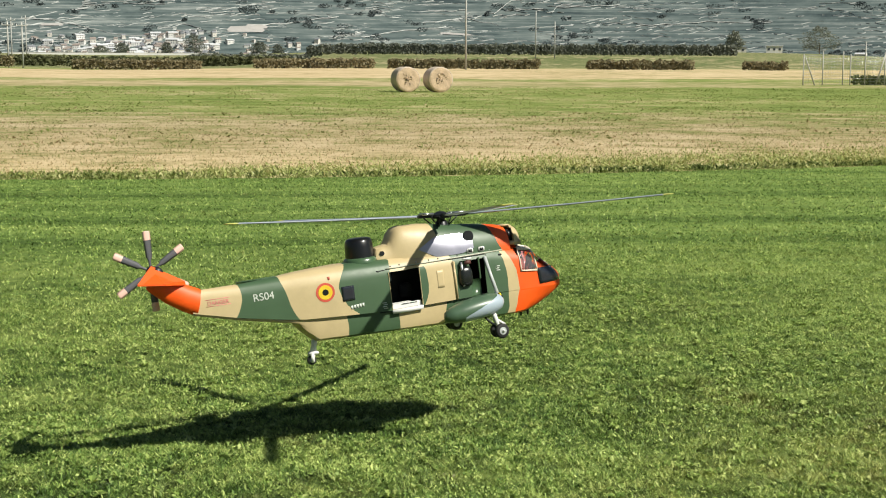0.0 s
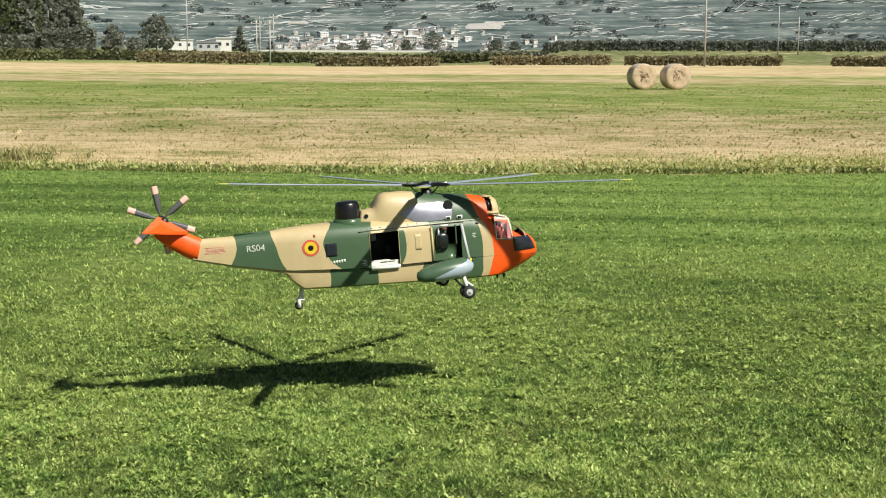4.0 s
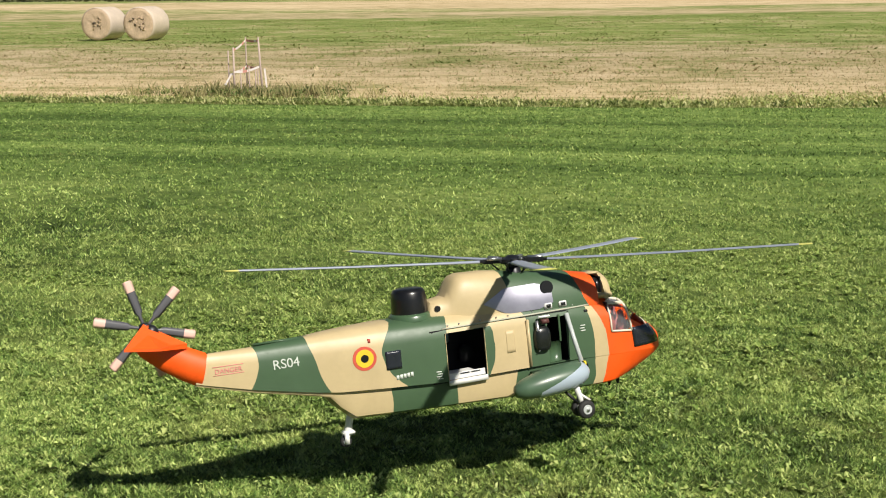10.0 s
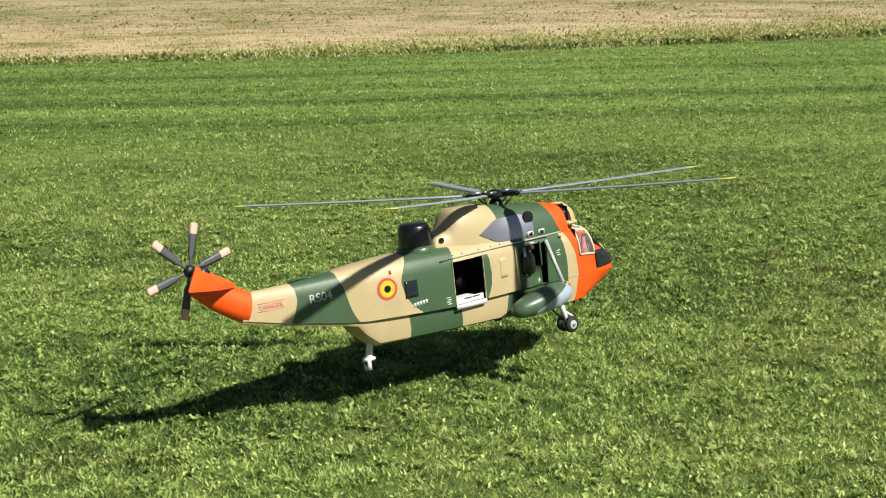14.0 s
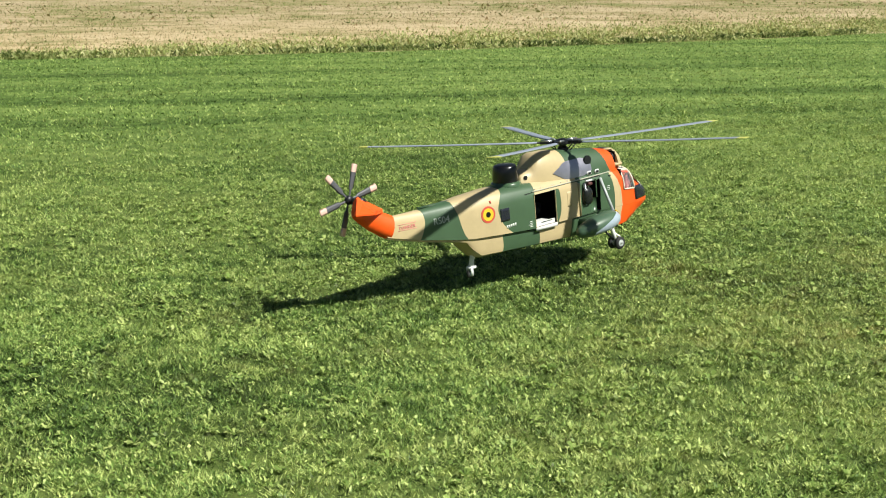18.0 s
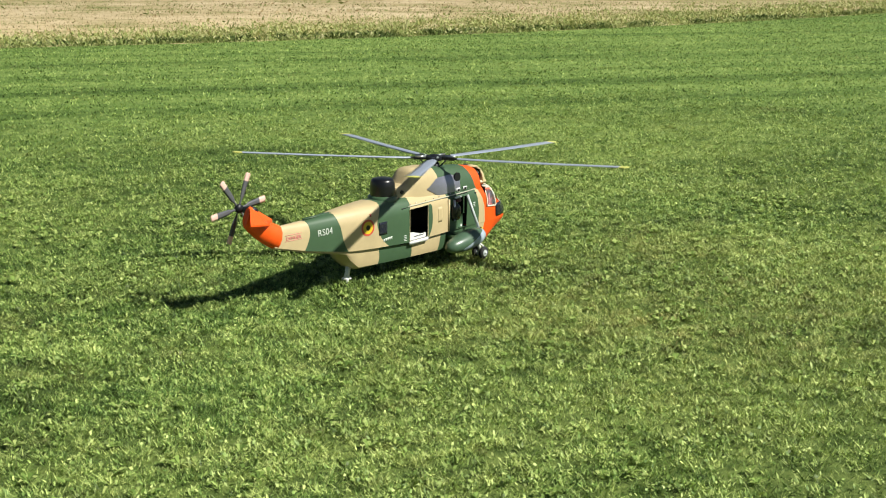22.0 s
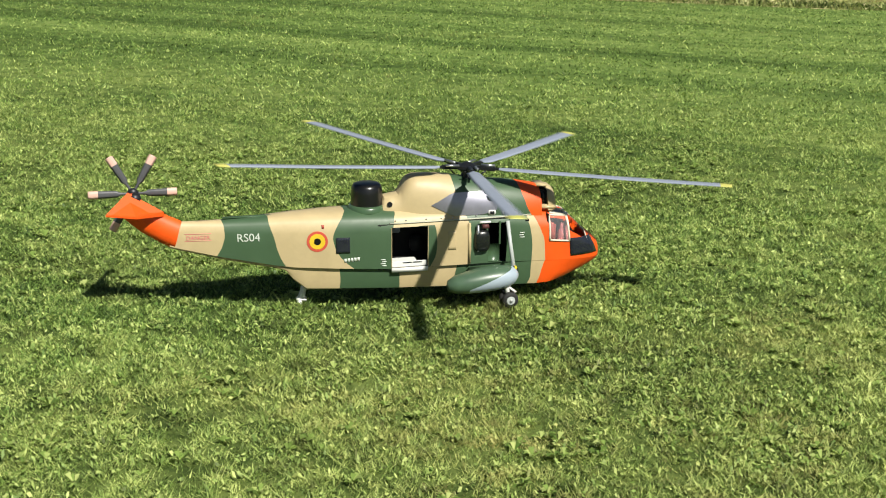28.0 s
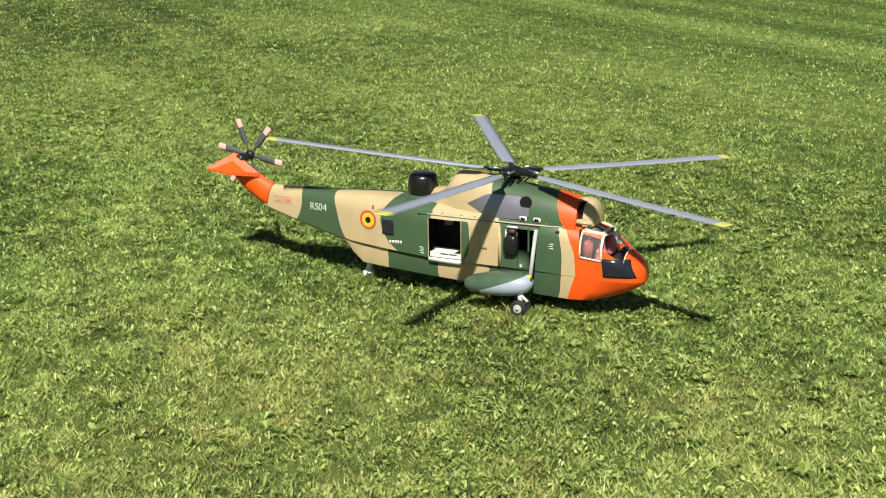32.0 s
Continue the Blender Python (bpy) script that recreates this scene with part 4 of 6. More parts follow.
def tree(kind, height, width, seed, label, dark=False):
    """A tree with tapered trunk, limbs and a broken crown of leaf clusters."""
    rng = random.Random(seed)
    ob = thing("tree", Matrix(), label, "tree", "trees of the far wood")
    tall = {"poplar": 0.86, "round": 0.5, "conifer": 0.95}.get(kind, 0.6)
    bm = tube([(0, 0, -0.5), (0.1, 0, height * 0.25), (-0.1, 0.1, height * tall * 0.7), (0, 0, height * tall)], [height * 0.022, height * 0.018, height * 0.011, 0.03], 7)
    centres = []
    count = {"poplar": 16, "conifer": 14}.get(kind, 20)
    limbs = []
    for k in range(count):
        f = (k + 0.5) / count
        z = height * ((0.12 if kind == "poplar" else 0.16) + (0.84 if kind == "poplar" else 0.78) * f)
        if kind == "conifer":
            r = width * 0.5 * (1.02 - f) + 0.2
        elif kind == "poplar":
            r = width * 0.5 * math.sin(math.pi * (0.16 + 0.80 * f))
        else:
            r = width * 0.5 * math.sin(math.pi * (0.22 + 0.72 * f))
        q = k * 2.4 + rng.random()
        rr = r * rng.uniform(0.45, 0.8)
        x, y = rr * math.cos(q), rr * math.sin(q)
        centres.append((x, y, z, max(0.5, r * 0.52), max(0.5, height * 0.07)))
        if k % 3 == 0:
            limbs.append(((0, 0, z - height * 0.10), (x * 0.9, y * 0.9, z)))
    trunk = part("trunk", bm, M_TRUNK_PALE if kind == "poplar" else M_BARK, ob)
    for a, b in limbs:
        part("limb", tube([a, b], [height * 0.007, 0.03], 5), M_BARK, trunk)
    verts, faces = leaf_cloud(rng, centres, 2600, 0.40 if height > 9 else 0.34)
    pydata("crown", verts, faces, M_LEAF if kind == "round" and not dark else M_LEAF_HAZED, ob)
    return ob


def wood():
    rng = random.Random(5)
    kinds = {
        "leafy": [tree("round", h, w, i, "broad leafy tree with dense green crown in the far wood") for i, (h, w) in enumerate(((17, 11), (19, 10)))],
        "dark": [tree("conifer", h, w, 10 + i, "dark narrow tree standing in the far wood") for i, (h, w) in enumerate(((21, 8), (18, 7)))],
        "poplar": [tree("poplar", h, w, 20 + i, "tall slender poplar with pale trunk in the far wood") for i, (h, w) in enumerate(((20, 5.0), (17.5, 4.4), (19, 5.6)))],
    }
    used = set()
    for kind, a1, a2, step in (("leafy", -11.4, -7.9, 0.85), ("dark", -8.2, -3.0, 0.55), ("poplar", -3.6, 2.3, 0.36), ("leafy", -8.6, 2.0, 1.1)):
        az, k = a1, 0
        while az < a2:
            d = rng.uniform(385, 432)
            x, y = d * math.sin(radians(az)), d * math.cos(radians(az))
            src = kinds[kind][k % len(kinds[kind])]
            m = pose(x, y, ground_z(x, y) - 0.1, 0, 0, rng.uniform(0, 360))
            if src.name in used:
                copy_thing(src, m)
            else:
                src.matrix_basis = m
                used.add(src.name)
            az += step * rng.uniform(0.75, 1.2)
            k += 1
    spots = ((38.0, 418.3, "round", 12.4, 12.5), (24.3, 399.3, "round", 8.6, 7.5), (30.5, 404, "round", 5.0, 5.5), (62.8, 415.3, "conifer", 9.2, 4.8), (286.2, 958.2, "round", 15.5, 18.0), (330.5, 943.8, "round", 10.5, 16.0),
             (606.7, 664.7, "round", 19, 26.0), (440.8, 543.8, "round", 11, 9.0), (250, 900, "round", 9, 9), (400, 900, "round", 8, 12), (-158, 470, "round", 7, 8), (-186, 560, "round", 8, 10), (-225, 555, "round", 9, 12), (-131, 668, "round", 7, 7), (-168, 500, "round", 7, 9), (-235, 600, "round", 9, 13), (-215, 640, "round", 8, 9), (-120, 560, "round", 6, 6), (210, 860, "round", 8, 10), (365, 1000, "round", 9, 11), (240, 1050, "round", 8, 14))
    for i, (x, y, kind, h, w) in enumerate(spots):
        ob = tree(kind, h, w, 40 + i, "single dark leafy tree among distant houses", True)
        ob.matrix_basis = pose(x, y, terrain_z(x, y) - 0.1)
        ob["group"] = "single distant trees"


def hedge(x1, y1, x2, y2, h, seed, material, label, group, loose=0.2):
    """A clipped row of bushes on short stems."""
    rng = random.Random(seed)
    length = math.hypot(x2 - x1, y2 - y1)
    ux, uy = (x2 - x1) / length, (y2 - y1) / length
    ob = thing("hedge", pose(x1, y1, ground_z((x1 + x2) / 2, (y1 + y2) / 2)), label, "hedge", group)
    centres = []
    k = max(2, int(length / 0.6))
    for i in range(k):
        f = (i + rng.uniform(0.1, 0.9)) / k * length
        tall = h * rng.uniform(0.90, 1.06)
        for z in (0.22, 0.50, 0.76):
            centres.append((ux * f, uy * f, tall * z, 0.6, tall * 0.21))
    verts, faces = leaf_cloud(rng, centres, int(length * 190), loose * 1.15)
    pydata("foliage", verts, faces, material, ob)
    for i in range(max(1, int(length / 4))):
        f = (i + 0.5) / max(1, int(length / 4)) * length
        part("stem", tube([(ux * f, uy * f, -0.2), (ux * f, uy * f, h * 0.6)], [0.05, 0.04], 5), M_BARK, ob)
    return ob


def hedges():
    rows = ((-61.4, 190.3, -45.0, 194.9, 2.18), (-45.9, 199.8, -31.0, 202.6, 1.97), (-29.9, 195.7, -20.8, 196.9, 2.16), (-21.1, 202.9, -11.5, 203.7, 1.88),
            (-14.0, 199.5, 4.5, 199.9, 2.01), (15.5, 197.4, 32.5, 195.3, 2.07), (40.1, 192.9, 57.1, 188.5, 1.90), (64.6, 186.1, 71.6, 183.5, 1.81),
            (71.8, 182.3, 79.9, 179.0, 1.81), (81.6, 177.1, 100.5, 167.1, 1.80), (106.3, 163.5, 118.3, 155.0, 1.80), (124.5, 151.4, 128.7, 147.8, 1.64))
    for i, r in enumerate(rows):
        hedge(*r[:4], r[4] * (0.86 if i < 5 else 0.80), i, M_HEDGE_GREEN if i < 5 else M_HEDGE, "brownish-green hedge of vines beyond the fields", "vine hedges")
    for i in range(8):
        a1, a2 = radians(-16.0 + i * 4.6), radians(-16.0 + (i + 1) * 4.6 - 0.15)
        hedge(255 * math.sin(a1), 255 * math.cos(a1), 255 * math.sin(a2), 255 * math.cos(a2), 1.9, 30 + i, M_HEDGE_GREEN, "low continuous green hedge behind the vines", "back hedges", 0.3)
    for i in range(33):
        f = i / 32
        x, y = 110.3 + 77.9 * f, 279.0 - 45.3 * f
        hedge(x - 1.15, y + 0.67, x + 1.15, y - 0.67, 2.35, 60 + i, M_LEAF_HAZED, "dark clipped orchard tree in a long row", "orchard row", 0.26)
    hedge(86, 290, 109.5, 279.5, 2.3, 99, M_LEAF_HAZED, "dark dense end of the orchard row", "orchard row", 0.36)


def undergrowth():
    for i in range(7):
        a1, a2 = radians(-11.9 + i * 2.1), radians(-11.9 + (i + 1) * 2.1 - 0.02)
        d = 384 + 3 * (i % 2)
        hedge(d * math.sin(a1), d * math.cos(a1), d * math.sin(a2), d * math.cos(a2), 7.5 - (i % 3), 120 + i, M_LEAF if i < 3 else M_LEAF_HAZED, "dense leafy undergrowth at the wood's edge", "wood edge", 0.55)


def house(w, d, h, roof, wall_mat, roof_mat, seed):
    """A gabled house with windows and chimney."""
    rng = random.Random(seed)
    ob = thing("house", Matrix(), "small gabled village house below the vineyards", "house", "village houses")
    bm = bmesh.new()
    p = [(-w / 2, -d / 2), (w / 2, -d / 2), (w / 2, d / 2), (-w / 2, d / 2)]
    low = [bm.verts.new((x, y, -3)) for x, y in p]
    top = [bm.verts.new((x, y, h)) for x, y in p]
    ridge = [bm.verts.new((-w / 2, 0, h + roof)), bm.verts.new((w / 2, 0, h + roof))]
    for i in range(4):
        j = (i + 1) % 4
        if i in (1, 3):
            bm.faces.new((low[i], low[j], top[j], ridge[1 if i == 1 else 0], top[i]))
        else:
            bm.faces.new((low[i], low[j], top[j], top[i]))
    wall = part("wall", bm, wall_mat, ob, smooth=False)
    e = 0.5
    verts, faces = [], []
    for s in (-1, 1):
        i = len(verts)
        y0, z0 = s * (d / 2 + e), h - e * roof / (d / 2)
        verts += [(-w / 2 - e, y0, z0), (w / 2 + e, y0, z0), (w / 2 + e, 0, h + roof), (-w / 2 - e, 0, h + roof)]
        verts += [(x, y, z + 0.3) for x, y, z in verts[i:i + 4]]
        faces += [(i, i + 1, i + 2, i + 3), (i + 4, i + 5, i + 6, i + 7), (i, i + 1, i + 5, i + 4), (i, i + 3, i + 7, i + 4), (i + 1, i + 2, i + 6, i + 5)]
    top_ = pydata("roof", verts, faces, roof_mat, ob)
    part("chimney", box((0.7, 0.7, 1.6), (w * 0.2, 0.6, h + roof)), wall_mat, top_, smooth=False)
    cols = max(2, int(w / 3.2))
    for r in range(max(1, int(h / 2.8))):
        for c in range(cols):
            x = -w / 2 + (c + 0.5) * w / cols
            part("window", box((1.1, 0.12, 1.35), (x, -d / 2 - 0.03, 1.5 + r * 2.8)), M_PANE, ob, smooth=False)
    return ob


def village():
    rng = random.Random(9)
    kinds = [house(11, 9, 5.6, 2.6, WALLS[0], ROOFS[0], 1), house(9, 8, 5.4, 2.8, WALLS[1], ROOFS[0], 2), house(13, 9, 5.6, 2.4, WALLS[0], ROOFS[1], 3),
             house(8, 8, 3.2, 2.4, WALLS[2], ROOFS[1], 4), house(16, 10, 5.8, 2.2, WALLS[0], ROOFS[2], 5), house(10, 9, 7.8, 2.6, WALLS[1], ROOFS[1], 6)]
    spots = []
    while len(spots) < 290:
        if len(spots) < 210:
            az = rng.triangular(9.5, 22.0, 15.0)
            if 17.6 < az < 18.6 and rng.random() < 0.8:
                continue
            d = rng.triangular(1500, 1575 if az < 19 else 1552, 1522)
        else:
            az, d = rng.uniform(-22.0, -9.5), rng.uniform(715, 905)
        spots.append((az, d))
    spots += [(27.0, 1400), (38.5, 1300), (39.3, 1320), (40.6, 1310), (41.2, 1350), (44.0, 1290), (29.5, 1480)]
    for i, (az, d) in enumerate(spots):
        x, y = d * math.sin(radians(az)), d * math.cos(radians(az))
        src = kinds[i % 6] if i < 6 else kinds[rng.randrange(6)]
        m = pose(x, y, terrain_z(x, y), 0, 0, -az + rng.uniform(-35, 35)) @ Matrix.Scale(rng.uniform(0.55, 0.85) if az > 0 else rng.uniform(0.8, 1.1), 4)
        if i < 6:
            src.matrix_basis = m
        else:
            copy_thing(src, m)
    long_hall()
    hedge(-192.0, 622.0, -124.0, 640.0, 3.2, 200, M_LEAF, "long green hedge before the warehouse", "back hedges", 0.5)
    for x, y, w, h, mat in ((-152.0, 477.3, 8.0, 3.9, 0), (-210.3, 562.0, 8.5, 4.2, 1), (-198.0, 566.4, 8.0, 3.8, 2), (62.5, 596.7, 14.6, 4.2, 0), (76.4, 595.1, 10, 3.4, 2), (82.8, 594.3, 6.5, 5.4, 0), (482.9, 637.8, 8.5, 3.2, 0), (520.7, 607.3, 9.0, 3.8, 0), (510, 625, 8, 3, 1)):
        ob = thing("farm_building", pose(x, y, ground_z(x, y), 0, 0, -bearing(x, y)), "low pale farm building behind the hedges", "building", "farm buildings")
        part("wall", box((w, 8, h + 1), (0, 0, h / 2 - 0.5)), WALLS[mat], ob, smooth=False)
        part("roof", box((w + 0.8, 8.8, 0.5), (0, 0, h + 0.25)), ROOFS[2 if mat == 0 else 1], ob, smooth=False)
        for k in range(max(2, int(w / 3))):
            part("window", box((1.2, 0.14, 1.2), (-w / 2 + (k + 0.5) * w / max(2, int(w / 3)), -4.03, h * 0.55)), M_PANE, ob, smooth=False)


def long_hall():
    x, y = -171.1, 678.8
    ob = thing("warehouse", pose(x, y, ground_z(x, y), 0, 0, 14), "long white warehouse with a red eaves band", "building")
    part("wall", box((56, 14, 6.4), (0, 0, 2.2)), WALLS[0], ob, smooth=False)
    part("eaves_band", box((56.4, 14.4, 0.8), (0, 0, 6.0)), M_TAPE_RED, ob, "faded red eaves band", False)
    part("roof", box((57, 15, 0.5), (0, 0, 6.7)), ROOFS[2], ob, smooth=False)
    part("plinth", box((56.2, 14.2, 1.2), (0, 0, -0.3)), M_CONCRETE, ob, smooth=False)
    for k in range(12):
        part("window", box((3.2, 0.2, 0.9), (-25 + k * 4.55, -7.05, 3.6)), M_PANE, ob, smooth=False)
    x, y = 150.4, 632.4
    ob = thing("boundary_wall", pose(x, y, ground_z(x, y), 0, 0, -13.4), "long low pale wall before the village", "wall")
    part("wall", box((92, 0.4, 1.3), (0, 0, 0.4), 0.05), WALLS[0], ob, smooth=False)
    part("coping", box((92.2, 0.6, 0.12), (0, 0, 1.1), 0.03), M_CONCRETE, ob, smooth=False)


def utility_pole(x, y, h, arms, seed):
    ob = thing("utility_pole", pose(x, y, ground_z(x, y), 0, 0, -bearing(x, y)), "slim weathered utility pole standing in the fields", "pole", "utility poles")
    part("mast", tube([(0, 0, -0.3), (0, 0, h)], [0.13, 0.09], 10), M_WOOD, ob)
    for k in range(arms):
        part("crossarm", box((1.6, 0.10, 0.12), (0, -0.12, h - 0.5 - k * 0.9), 0.01), M_WOOD, ob, smooth=False)
        for s in (-0.7, 0.0, 0.7):
            part("insulator", lathe([(0.05, 0.0), (0.07, 0.06), (0.04, 0.16), (0.0, 0.18)], at=(s, -0.12, h - 0.44 - k * 0.9), sides=8), M_WHITE, ob)


def bale(x, y, heading, seed):
    """A round bale: coiled straw ends and a pale net round it."""
    rng = random.Random(seed)
    ob = thing("hay_bale", pose(x, y, 0.660, 0, 0, -heading) @ Matrix.Scale(1.06, 4), "round straw bale wrapped in pale net on the cut field", "hay bale", "round bales")
    prof = [(0.0, -0.59), (0.30, -0.60), (0.52, -0.595), (0.585, -0.575)]
    core = [(0.585, -0.585), (0.615, -0.56), (0.625, -0.45), (0.622, -0.2), (0.626, 0.1), (0.622, 0.35), (0.624, 0.66), (0.610, 0.72), (0.56, 0.74), (0.0, 0.74)]
    net = lathe(core, "Y", 40)
    for v in net.verts:
        v.co *= 1 + rng.uniform(-0.006, 0.006)
    part("net_wrap", net, M_NET, ob, "pale net wrap")
    face = lathe([(0.0, -0.575), (0.06, -0.60), (0.12, -0.585), (0.19, -0.605), (0.26, -0.588), (0.33, -0.607), (0.41, -0.590), (0.48, -0.604), (0.55, -0.588), (0.60, -0.56)], "Y", 40)
    for v in face.verts:
        v.co.y += rng.uniform(-0.014, 0.014)
    end = part("straw_end", face, M_BALE, ob, "coiled brown straw end")
    for k in range(16):
        q, r = rng.uniform(0, 6.28), rng.uniform(0.05, 0.3)
        t = rng.uniform(0, 3.1)
        a = Vector((r * math.cos(q), -0.612, r * math.sin(q)))
        part("loose_straw", tube([a, a + Vector((0.10 * math.cos(t), -0.02, 0.10 * math.sin(t)))], [0.018, 0.010], 5), M_BARK if k % 2 else M_BALE, end)


def tape_frame():
    """Four stakes with barrier tape round them."""
    ob = thing("taped_stakes", pose(-1.28, 23.50, 0, 0, 0, 8), "four leaning stakes wound with red and white barrier tape", "barrier")
    feet = ((-0.23, -0.10, 0.82), (0.25, -0.12, 0.98), (-0.30, 0.16, 0.76), (0.02, 0.30, 0.98))
    tops = []
    for x, y, h in ((-0.12, -0.11, 0.46), (0.02, -0.13, 0.50), (0.13, -0.12, 0.44), (0.20, 0.20, 0.48)):
        part("short_stake", tube([(x, y, -0.1), (x + 0.01, y, h)], [0.012, 0.010], 8), M_STAKE, ob, "short reddish-grey stake")
    for x, y, h in feet:
        lean = -0.045 if x > 0.1 else 0.01
        part("stake", tube([(x, y, -0.1), (x + lean, y, h)], [0.020, 0.015] if y < 0 else [0.014, 0.011], 8), M_STAKE, ob, "pale weathered stake")
        tops.append((x + lean, y, h))
    for level, drop, runs in ((0.95, 0.02, ((0, 3), (3, 1))), (0.50, 0.03, ((0, 3), (3, 1), (2, 0), (1, 0)))):
        for i, j in runs:
            a, b = Vector(tops[i]), Vector(tops[j])
            a.z, b.z = a.z * level, b.z * level
            for k in range(6):
                p, q = a.lerp(b, k / 6), a.lerp(b, (k + 1) / 6)
                sag = lambda f: -drop * math.sin(math.pi * f)
                verts = [p + Vector((0, -0.018, sag(k / 6) - 0.022)), q + Vector((0, -0.018, sag((k + 1) / 6) - 0.022)), q + Vector((0, -0.018, sag((k + 1) / 6) + 0.016)), p + Vector((0, -0.018, sag(k / 6) + 0.016))]
                verts += [v + Vector((0, 0.003, 0)) for v in verts]
                pydata("tape", verts, [(0, 1, 2, 3), (7, 6, 5, 4), (0, 4, 5, 1), (3, 2, 6, 7)], M_TAPE_RED if (k + i) % 4 == 0 or i == 3 and k < 4 else M_TAPE, ob)
    for x, z, l in ((-0.33, 0.40, 0.24), (0.31, 0.45, 0.4)):
        bm = box((0.03, 0.004, l), (x, -0.12, z - l / 2), 0.0, Matrix.Rotation(0.55 if x < 0 else -0.08, 4, "Y"))
        part("loose_tape", bm, M_TAPE, ob, "loose end of white tape", False)


def enclosure():
    """A wire-fenced patch with thin posts."""
    posts = ((66.0, 73.8, 2.2), (67.5, 73.5, 2.4), (69.0, 73.1, 2.4), (69.6, 73.0, 2.2), (70.7, 72.7, 3.1), (72.3, 72.4, 2.4), (74.3, 71.9, 2.3), (76.4, 71.4, 2.5), (78.6, 70.9, 2.3))
    ob = thing("wire_fence", Matrix(), "thin grey wire fence with posts at the field's edge", "fence")
    for x, y, h in posts:
        part("post", tube([(x, y, -0.2), (x, y, h)], [0.045, 0.04], 8), M_CONCRETE, ob)
    for (x1, y1, h1), (x2, y2, h2) in zip(posts, posts[1:]):
        for k in range(11):
            part("wire", tube([(x1, y1, 0.10 + k * 0.20), (x2, y2, 0.10 + k * 0.20)], [0.007, 0.007], 4), M_STEEL, ob)
        count = int(math.hypot(x2 - x1, y2 - y1) / 0.2)
        for k in range(1, count):
            x, y = x1 + (x2 - x1) * k / count, y1 + (y2 - y1) * k / count
            part("wire", tube([(x, y, 0.05), (x, y, 2.12)], [0.006, 0.006], 4), M_STEEL, ob)
    part("brace", tube([(71.6, 72.5, 0.1), (72.3, 72.4, 2.2)], [0.05, 0.05], 8), M_CONCRETE, ob)
    for x1, x2 in ((66.9, 66.1), (72.9, 72.3)):
        part("brace", tube([(x1, 73.6 if x1 < 70 else 72.25, 0.0), (x2, 73.78 if x1 < 70 else 72.4, 2.0)], [0.05, 0.05], 8), M_CONCRETE, ob)


mountain()
slope_scrub()
wood()
undergrowth()
hedges()
village()
for i, (x, y, h, arms) in enumerate(((84.3, 159.0, 12.5, 1), (32.3, 197.4, 6.4, 1), (34.2, 197.1, 6.4, 1), (133.3, 223.2, 9.0, 0), (136.5, 221.5, 7.0, 0), (-62.1, 190.1, 11, 0), (28.1, 248.4, 13, 0), (42.6, 256.5, 8.6, 1), (48.6, 275.8, 9.6, 1))):
    utility_pole(x, y, h, arms, i)
for i, (x, y) in enumerate(((-8.62, 55.75), (-6.74, 54.0), (30.55, 64.3), (32.1, 63.6))):
    bale(x, y, 19 if i < 2 else 13, i)
tape_frame()
enclosure()
hedge(70.6, 73.4, 79.0, 71.3, 0.75, 210, M_LEAF, "low green scrub behind the wire fence", "field scrub", 0.12)


# ---- helicopter ----
HUB = (-0.140, 0.0, 0.548)
# x, top, bottom, half width, roundness of the fuselage
BODY = (
    (-1.300, 0.400, 0.296, 0.019, 2.2),
    (-1.258, 0.394, 0.284, 0.026, 2.4),
    (-1.108, 0.393, 0.244, 0.040, 2.6),
    (-0.915, 0.402, 0.203, 0.067, 3.0),
    (-0.874, 0.405, 0.192, 0.073, 3.0),
    (-0.842, 0.407, 0.149, 0.079, 3.0),
    (-0.793, 0.409, 0.103, 0.086, 3.0),
    (-0.681, 0.412, 0.099, 0.100, 3.2),
    (-0.470, 0.410, 0.091, 0.114, 3.4),
    (-0.200, 0.408, 0.079, 0.114, 3.4),
    (0.030, 0.402, 0.070, 0.114, 3.2),
    (0.130, 0.386, 0.069, 0.112, 2.8),
    (0.200, 0.374, 0.069, 0.109, 2.6),
    (0.254, 0.358, 0.080, 0.103, 2.4),
    (0.290, 0.326, 0.091, 0.098, 2.3),
    (0.337, 0.280, 0.112, 0.088, 2.2),
    (0.372, 0.254, 0.132, 0.074, 2.3),
    (0.394, 0.234, 0.145, 0.056, 2.2),
    (0.405, 0.214, 0.155, 0.034, 2.1),
)
# height of the chine, and the hull's width below it as a share of the whole
CHINE = ((-1.300, 0.304), (-1.108, 0.256), (-0.915, 0.219), (-0.842, 0.209), (-0.470, 0.187), (0.030, 0.185), (0.200, 0.176), (0.337, 0.172), (0.405, 0.171))
HULL = ((-1.300, 0.77), (-1.108, 0.82), (-0.874, 0.877), (-0.793, 0.84), (-0.200, 0.876), (0.030, 0.96), (0.130, 0.995), (0.405, 0.995))


def station(x):
    """Top, bottom, chine, half width, hull half width and roundness at x."""
    zt, zb, w, p = lerp(x, BODY)
    return zt, zb, lerp(x, CHINE)[0], w, w * lerp(x, HULL)[0], p


def side_y(x, z):
    """Half width of the fuselage at a station and height above the chine."""
    zt, zb, zc, w, wh, p = station(x)
    f = min(1.0, max(0.0, (z - zc) / (zt - zc)))
    shoulder = 0.42
    if f <= shoulder:
        return w
    return w * max(0.0, 1 - ((f - shoulder) / (1 - shoulder)) ** p) ** (1 / p)


